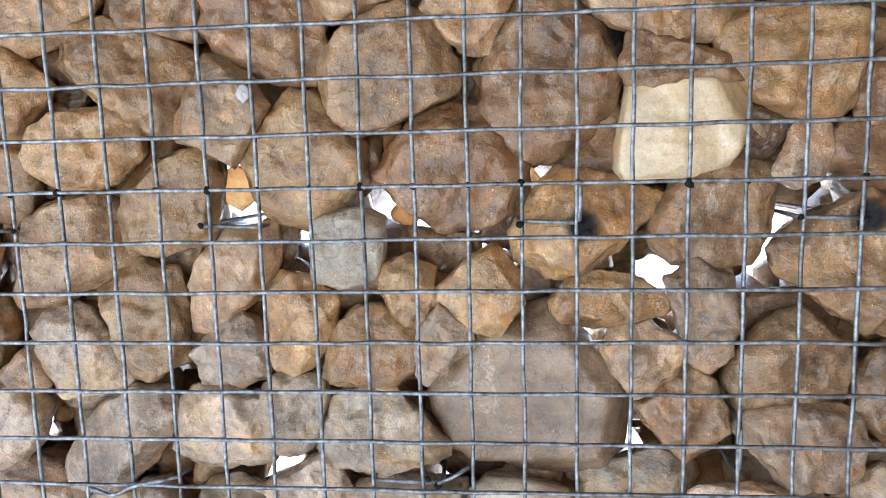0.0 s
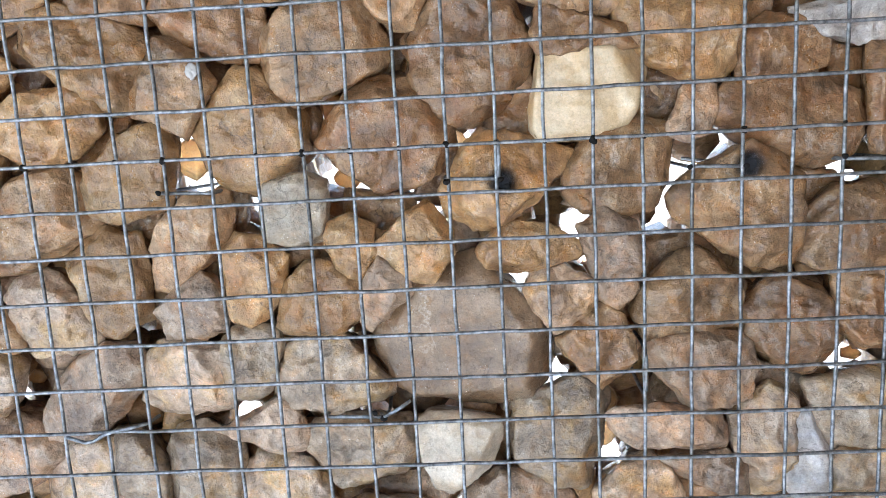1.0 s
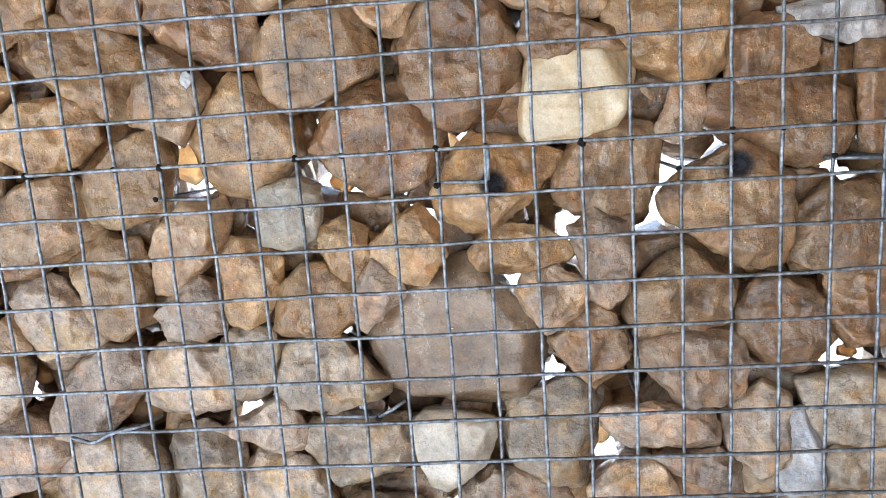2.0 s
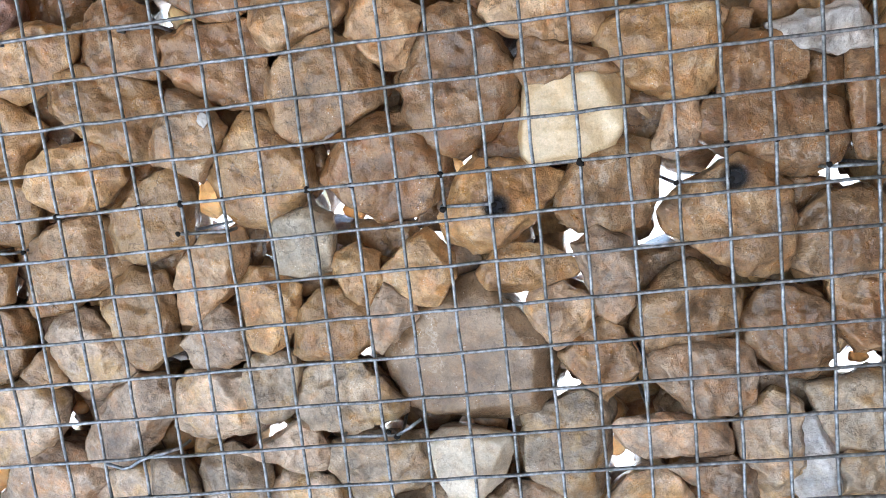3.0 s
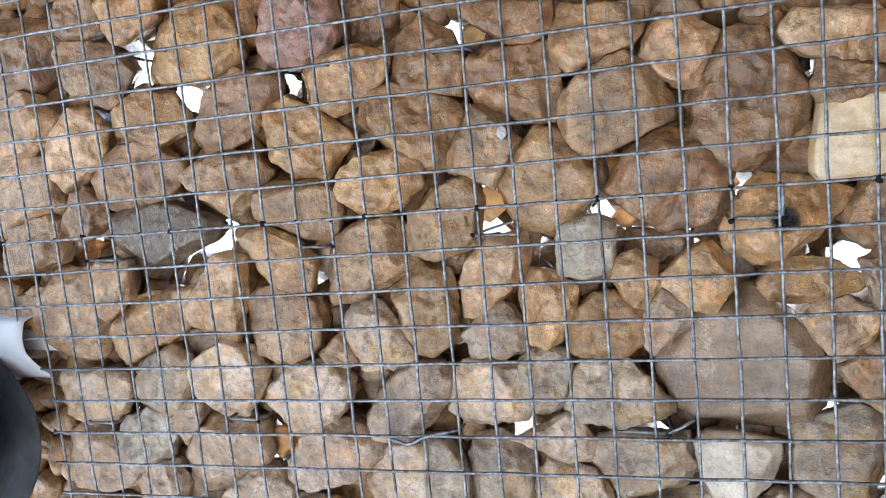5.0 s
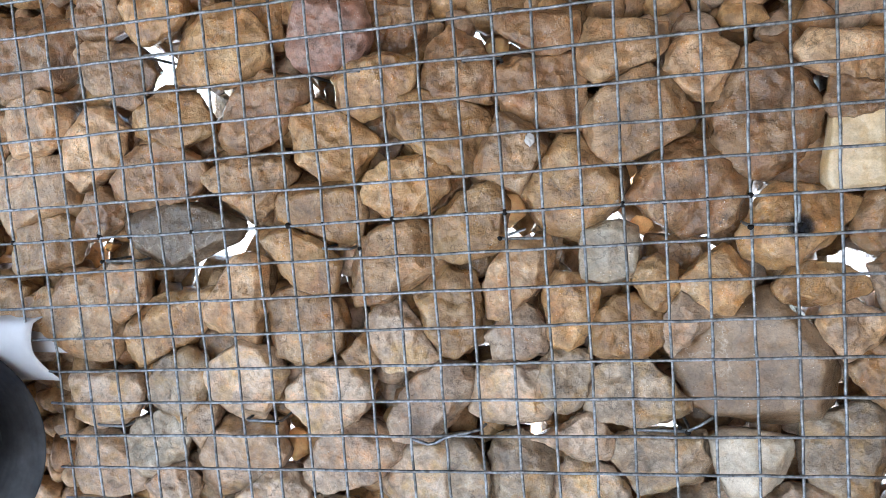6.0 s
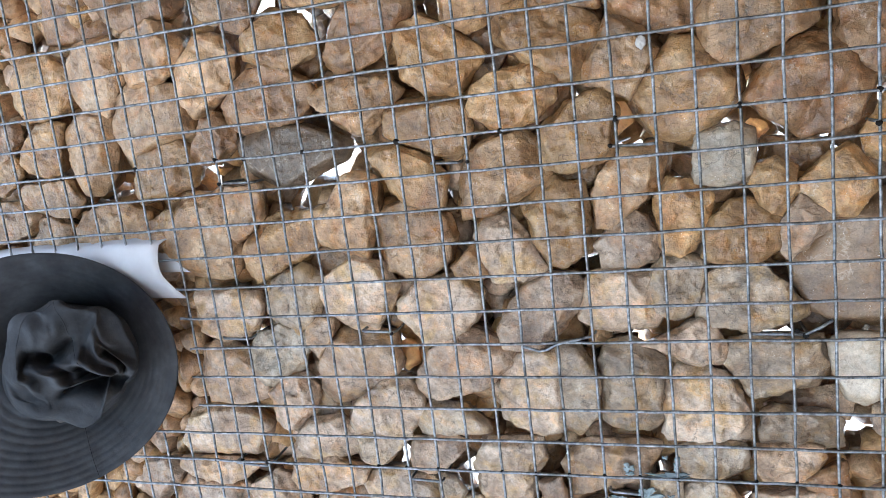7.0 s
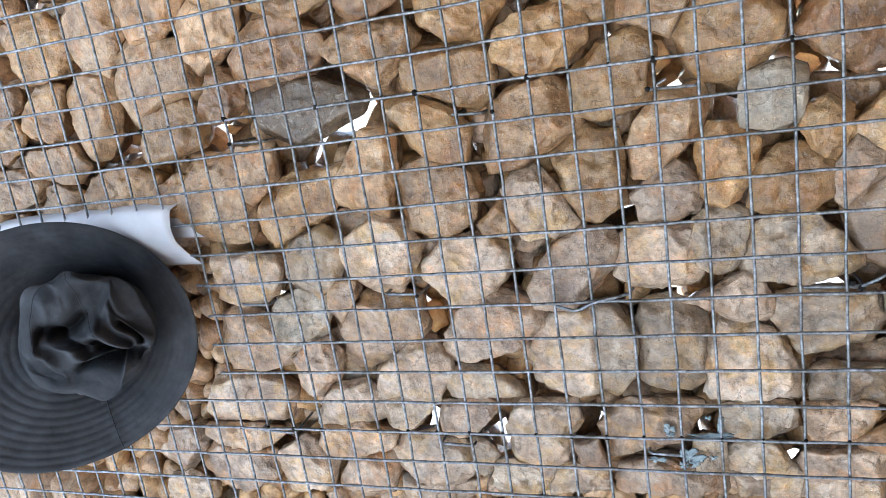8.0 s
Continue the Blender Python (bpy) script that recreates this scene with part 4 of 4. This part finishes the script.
def lump(name, wide, high, deep, seed, mat, level=3):
    """A small uneven lump: a knot of tie wire or a splash of dried paint."""
    rnd = random.Random(seed)
    cuts = []
    for k in range(7):
        cuts += [k * 51 + rnd.uniform(-15, 15), rnd.uniform(0.75, 1.1) * 1000 * (wide * abs(math.cos(k * 0.9)) + high * abs(math.sin(k * 0.9))) / (abs(math.cos(k * 0.9)) + abs(math.sin(k * 0.9)))]
    mesh = rock_mesh(cuts, deep, seed, level, 20)
    mesh.name = name
    mesh.materials.append(mat)
    return mesh


KNOTS = [lump("knot", 0.0034, 0.0029, 0.0032, 700 + k, DARKWIRE) for k in range(5)]


def tie_knot(x, z, k, scale=1.0):
    ob = placed("knot", KNOTS[k % 5], None, wall)
    ob.location, ob.rotation_euler[1], ob.scale = (x, -0.0015, z), k * 1.3, (scale, scale, scale)


for c in range(-33, 6):
    tie_knot(BASE_X + CELL * c + shake(c, 3, 0.002), TOP + shake(7, c, 0.003), c + 40, 0.95 + 0.45 * (c % 3 == 0))
for c in range(-26, 3):
    tie_knot(BASE_X + CELL * c + shake(c, 8, 0.002), TOP - 0.5 + shake(9, c, 0.003), c + 41, 1.15)
for k, (x, z) in enumerate(((0.303, 1.463), (0.247, 1.465), (0.054, 1.462), (0.060, 1.455), (-0.002, 1.463), (-0.308, 1.466), (-0.50, 1.463), (-0.90, 1.465), (0.40, 1.468), (-0.085, 1.206), (-0.095, 1.212), (-0.647, 1.218))):
    tie_knot(x, z, k + 3, 1.1)

# ---- dried pale blue paint on wires and stones ----
def splash(wide, high, deep, seed, ragged=1.0):
    """A thin ragged patch of dried paint, thickest in the middle, with a closed back."""
    bm = bmesh.new()
    rings, count = 6, 48
    front, back = bm.verts.new((0, -deep, 0)), bm.verts.new((0, 0.001, 0))
    last = None
    for k in range(1, rings + 1):
        ring = []
        for s in range(count):
            a = 2 * math.pi * s / count
            edge = 0.75 + ragged * 0.75 * noise.noise(Vector((math.cos(a) * 1.6, math.sin(a) * 1.6, seed * 1.7))) + ragged * 0.4 * noise.noise(Vector((math.cos(a) * 5, math.sin(a) * 5, seed * 2.3)))
            r = max(0.15, edge) * k / rings
            at = Vector((wide * r * math.cos(a), 0, high * r * math.sin(a)))
            at.y = -deep * (1 - (k / rings) ** 2) * (0.7 + 0.9 * noise.noise(at * 260 + Vector((seed, 0, 0))))
            ring.append(bm.verts.new(at))
        for s in range(count):
            n = (s + 1) % count
            face = bm.faces.new((front, ring[n], ring[s]) if last is None else (last[s], last[n], ring[n], ring[s]))
            face.smooth = True
        last = ring
    for s in range(count):
        bm.faces.new((back, last[s], last[(s + 1) % count]))
    bmesh.ops.recalc_face_normals(bm, faces=bm.faces)
    return bm


for x, z, wide, high, deep, seed in (((-0.317, 1.011, 0.0111, 0.0079, 0.003, 900),
        (-0.316, 1.002, 0.0074, 0.0053, 0.003, 901),
        (-0.261, 1.001, 0.0333, 0.0044, 0.0045, 902),
        (-0.277, 0.998, 0.0148, 0.0035, 0.0045, 903),
        (-0.250, 1.017, 0.0055, 0.0141, 0.0045, 904),
        (-0.246, 1.001, 0.0111, 0.0044, 0.0045, 905),
        (-0.292, 0.970, 0.0203, 0.0150, 0.0045, 906),
        (-0.285, 0.960, 0.0111, 0.0070, 0.0045, 907),
        (-0.300, 0.956, 0.0083, 0.0062, 0.003, 908),
        (-0.336, 0.963, 0.0129, 0.0062, 0.003, 909),
        (-0.262, 0.969, 0.0055, 0.0053, 0.003, 910),
        (-0.265, 1.028, 0.0055, 0.0044, 0.003, 911))):
    ob = part("paint_splash", splash(wide, high, deep, seed), SPLASH, wall, "dried pale blue paint splash")
    ob.location = (x, 0.004, z)
PATCH = plain_material("white_mineral_patch", (0.34, 0.34, 0.34), (0.46, 0.46, 0.46), 90.0, 0.6, 0.0005)
part("mineral_patch", splash(0.009, 0.012, 0.002, 78, 0.22), PATCH, wall, "small white mineral patch").location = (-0.262, 0.008, 1.591)

def smudge_material():
    """A dark patch, dense in the middle and fading out."""
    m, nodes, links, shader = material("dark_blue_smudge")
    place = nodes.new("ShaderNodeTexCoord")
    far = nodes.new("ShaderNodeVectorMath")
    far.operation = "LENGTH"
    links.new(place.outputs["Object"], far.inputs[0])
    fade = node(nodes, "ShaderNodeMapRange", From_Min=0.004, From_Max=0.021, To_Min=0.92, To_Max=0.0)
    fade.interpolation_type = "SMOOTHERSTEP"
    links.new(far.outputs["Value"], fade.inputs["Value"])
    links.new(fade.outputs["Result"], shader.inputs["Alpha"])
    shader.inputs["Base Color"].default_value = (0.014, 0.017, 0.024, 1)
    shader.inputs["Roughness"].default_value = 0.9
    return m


SMUDGE = smudge_material()
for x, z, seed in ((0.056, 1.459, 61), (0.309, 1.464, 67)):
    part("smudge", splash(0.034, 0.032, 0.0015, seed, 0.2), SMUDGE, wall, "dark smudge").location = (x, 0.004, z)

# ---- hat and paper in the cut opening ----
def cloth_material(name, brightness):
    m, nodes, links, shader = material(name)
    place = nodes.new("ShaderNodeTexCoord")
    weave = node(nodes, "ShaderNodeTexNoise", Scale=900.0, Detail=3.0, Roughness=0.7)
    fade = node(nodes, "ShaderNodeTexNoise", Scale=16.0, Detail=5.0, Roughness=0.6)
    rumple = node(nodes, "ShaderNodeTexNoise", Scale=70.0, Detail=4.0, Roughness=0.55)
    for t in (weave, fade, rumple):
        links.new(place.outputs["Object"], t.inputs["Vector"])
    tone = ramp(nodes, *((at, tuple(brightness * v for v in c)) for at, c in ((0.3, (0.028, 0.032, 0.038)), (0.55, (0.048, 0.054, 0.063)), (0.75, (0.074, 0.083, 0.095)))))
    links.new(fade.outputs["Fac"], tone.inputs["Fac"])
    links.new(tone.outputs["Color"], shader.inputs["Base Color"])
    shader.inputs["Roughness"].default_value = 1.0
    shader.inputs["Specular IOR Level"].default_value = 0.08
    coarse = node(nodes, "ShaderNodeBump", Strength=0.6, Distance=0.003)
    fine = node(nodes, "ShaderNodeBump", Strength=0.35, Distance=0.0004)
    links.new(rumple.outputs["Fac"], coarse.inputs["Height"])
    links.new(weave.outputs["Fac"], fine.inputs["Height"])
    links.new(coarse.outputs["Normal"], fine.inputs["Normal"])
    links.new(fine.outputs["Normal"], shader.inputs["Normal"])
    return m


# the brim's copy is brighter, with the light it catches put into its colour
CLOTH, BRIM = cloth_material("black_cotton_cloth", 1.05), cloth_material("lit_black_cotton_cloth", 1.22)
PAPER = plain_material("white_paper", (0.56, 0.60, 0.67), (0.64, 0.68, 0.75), 30.0, 0.6, 0.0004)
TAG = plain_material("grey_tag", (0.04, 0.04, 0.045), (0.07, 0.07, 0.075), 90.0, 0.7, 0.0004)
BRASS = plain_material("dull_eyelet_metal", (0.16, 0.16, 0.16), (0.28, 0.28, 0.28), 200.0, 0.4, 0.0002)


def sheet(grid, closed, thickness):
    """A cloth or paper surface from rows of points, given a thickness."""
    bm = bmesh.new()
    rows = [[bm.verts.new(p) for p in row] for row in grid]
    for a, b in zip(rows, rows[1:]):
        count = len(a)
        for k in range(count if closed else count - 1):
            bm.faces.new((a[k], a[(k + 1) % count], b[(k + 1) % count], b[k])).smooth = True
    bmesh.ops.recalc_face_normals(bm, faces=bm.faces)
    bm.normal_update()
    edges = [e for e in bm.edges if e.is_boundary]
    outer = list(bm.verts)
    inner = {v: bm.verts.new(v.co - v.normal * thickness) for v in outer}
    for f in list(bm.faces):
        bm.faces.new([inner[v] for v in reversed(f.verts)])
    for e in edges:
        a, b = e.verts
        bm.faces.new((a, b, inner[b], inner[a]))
    bmesh.ops.recalc_face_normals(bm, faces=bm.faces)
    for f in bm.faces:
        f.smooth = True
    return bm


HAT_AT, HAT_AXIS, HAT_SPIN = Vector((-1.219, -0.112, 1.196)), Vector((0.60, -0.79, 0.12)).normalized(), 0.0
hat = new("sun_hat")
hat.matrix_world = Matrix.Translation(HAT_AT) @ HAT_AXIS.to_track_quat("Z", "Y").to_matrix().to_4x4() @ pose(0, 0, 0, 0, 0, HAT_SPIN)
tagged(hat, "crumpled black cotton bucket hat hanging against the wire mesh", "hat")
AROUND = 144


def sunk(a):
    """How far the foot of the crown lies below the rim, round the hat."""
    return 0.165 * (0.5 + 0.5 * math.cos(a - 0.8))


def brim_point(r, a):
    """r runs from 0 at the crown to 1 at the rim."""
    ring = 0.076 + 0.128 * r
    droop = 0.006 * r ** 1.4 + 0.012 * r * math.sin(2 * a + 0.8) + 0.006 * r * math.sin(3 * a + 2.0)
    stitch = 0.0019 * abs(math.sin(r * math.pi * 11))
    pucker = 0.0009 * r * math.sin(a * 61 + 3 * math.sin(a * 7)) * (1 if 0.15 < r < 0.95 else 0.2)
    droop -= sunk(a) * (1 - r) ** 1.6
    return Vector((ring * math.cos(a) * 1.03, ring * math.sin(a) * 0.965, droop + stitch + pucker)) + SHIFT * 0.38 * (1 - r) ** 1.3


SHIFT = Vector((0.058, 0.018, 0.0))     # the soft crown leans over to one side of the brim
CREASES = [
    (-0.066, 0.017, -0.042, 0.020, 0.008, -0.030), (-0.042, 0.020, -0.012, 0.036, 0.008, -0.030),
    (-0.010, 0.000, -0.005, -0.020, 0.007, -0.024), (-0.005, -0.020, 0.012, -0.048, 0.007, -0.026),
    (0.038, 0.000, 0.056, -0.028, 0.006, -0.024), (-0.022, -0.054, 0.010, -0.058, 0.010, -0.034),
    (0.010, -0.058, 0.060, -0.052, 0.010, -0.032), (-0.028, 0.012, -0.018, -0.030, 0.005, -0.014),
    (0.000, 0.013, 0.021, -0.040, 0.009, 0.022), (0.028, 0.006, 0.040, -0.033, 0.008, 0.020),
    (-0.038, -0.011, -0.012, -0.044, 0.009, 0.018), (0.028, 0.026, 0.072, -0.030, 0.011, 0.014),
    (-0.034, 0.070, 0.009, 0.076, 0.012, 0.014), (-0.080, 0.000, -0.062, -0.022, 0.010, 0.020),
    (0.060, 0.020, 0.020, 0.055, 0.009, 0.010), (-0.055, 0.045, -0.020, 0.055, 0.009, 0.012),
]


def crown_point(r, a):
    """r runs from 0 at the base of the crown over its edge (0.5) to the middle of its top (1)."""
    if r < 0.5:
        k = r / 0.5
        ring, up = 0.086 + 0.014 * k - 0.014 * k ** 4, 0.118 * math.sin(k * math.pi / 2)
    else:
        k = (r - 0.5) / 0.5
        ring, up = 0.086 * (1 - k), 0.118 + 0.012 * math.sin(k * math.pi / 2)
    p = Vector((ring * math.cos(a) * 0.95, ring * math.sin(a) * 1.0, up))
    soft = min(1.0, r / 0.4)
    inner = max(0.0, min(1.0, (r - 0.22) / 0.25))
    # the top has fallen in: hollows and stiff finger-like folds
    lift = -0.005 * math.exp(-((p.x + 0.005) ** 2 + (p.y + 0.012) ** 2) / 0.0028)
    for x0, y0, x1, y1, width, height in CREASES:
        along = max(0.0, min(1.0, ((p.x - x0) * (x1 - x0) + (p.y - y0) * (y1 - y0)) / ((x1 - x0) ** 2 + (y1 - y0) ** 2)))
        gap = (p.x - x0 - along * (x1 - x0)) ** 2 + (p.y - y0 - along * (y1 - y0)) ** 2
        lift += height * math.exp(-gap / width ** 2)
    slump = noise.noise(p * 15 + Vector((4, 2, 9))) * 0.022 + noise.noise(p * 38 + Vector((2, 2, 2))) * 0.009
    push = noise.noise_vector(Vector((p.x, p.y, up)) * 17 + Vector((9, 9, 1)))
    p.z += inner * lift * 1.35 + soft * slump + inner * 0.004 * (0.3 - abs(noise.noise(p * 55 + Vector((7, 1, 3)))))
    p.x += soft * push.x * 0.030
    p.y += soft * push.y * 0.030
    dent = noise.noise(Vector((math.cos(a) * 2.2, math.sin(a) * 2.2, r * 2.5 + 3))) * 0.016 * soft * (1 - max(0.0, 2 * r - 1))
    p.x, p.y = p.x + dent * math.cos(a), p.y + dent * math.sin(a)
    p.z -= 0.022 * soft * max(0.0, -math.cos(a - 0.4)) * (1 - max(0.0, 2 * r - 1))
    p.z -= sunk(a) * max(0.0, 1 - 2 * r)
    return p + SHIFT * (0.38 + 1.06 * min(1.0, r * 2))


angles = [2 * math.pi * k / AROUND for k in range(AROUND)]
part("brim", sheet([[brim_point(i / 66, a) for a in angles] for i in range(67)], True, 0.0016), BRIM, hat, "stiff brim with rows of stitching")
part("crown", sheet([[crown_point(i / 96 * 0.995, a) for a in angles] for i in range(97)], True, 0.0012), CLOTH, hat, "collapsed wrinkled crown")


def seam(points, radius):
    return tube(points, radius, 6)


part("seam", seam([brim_point(i / 20, math.radians(285)) + Vector((0, 0, 0.0006)) for i in range(21)], 0.0008), CLOTH, hat)
part("seam", seam([crown_point(0.5, a) + Vector((0, 0, 0.0003)) for a in angles[20:70]], 0.0006), CLOTH, hat)
part("seam", seam([crown_point(i / 40, math.radians(100)) * 1.004 for i in range(2, 40)], 0.0006), CLOTH, hat)
root = brim_point(0.02, math.radians(258))
part("tag", sheet([[root + Vector((0.012 * u - 0.006 + 0.014 * v, -0.004 - 0.013 * v * v, 0.004 + 0.006 * math.sin(3 * v) + 0.003 * u)) for u in (0, 0.5, 1)] for v in (0, 0.25, 0.5, 0.75, 1)], False, 0.0005), TAG, hat, "small folded grey cloth tag")
ring = crown_point(0.22, math.radians(165))
bm = tube([ring * 1.02 + Vector((0, 0.0035 * math.cos(a), 0.0035 * math.sin(a))) for a in (2 * math.pi * k / 12 for k in range(13))], 0.0009, 6)
part("eyelet", bm, BRASS, hat, "small metal eyelet")


def paper_point(s, along):
    """s runs from the lower front edge over the top to the rear edge."""
    ends = ((0.0, -1.024), (0.25, -1.036), (0.5, -1.034), (0.7, -1.016), (1.0, -1.006))
    for (s0, x0), (s1, x1) in zip(ends, ends[1:]):
        if s <= s1:
            break
    x = x0 + (x1 - x0) * (s - s0) / (s1 - s0) - 0.42 * along
    if s < 0.5:
        k = s / 0.5
        y, z = -0.012 - 0.040 * math.sin(k * 2.2), 1.277 + 0.100 * k
    else:
        a = (s - 0.5) / 0.5
        y, z = -0.0443 + 0.034 * math.sin(min(1.0, a * 1.5) * 1.9), 1.377 + 0.012 * math.sin(min(1.0, a * 1.5) * math.pi) - 0.055 * a * a
    return Vector((x, y + 0.042 + 0.006 * along, z + 0.004 * math.sin(along * 4)))


paper = tagged(linked("paper_sheet", sheet([[paper_point(i / 36, k / 24) for k in range(25)] for i in range(37)], False, 0.0007), PAPER), "white sheet of paper folded over behind the hat", "paper")
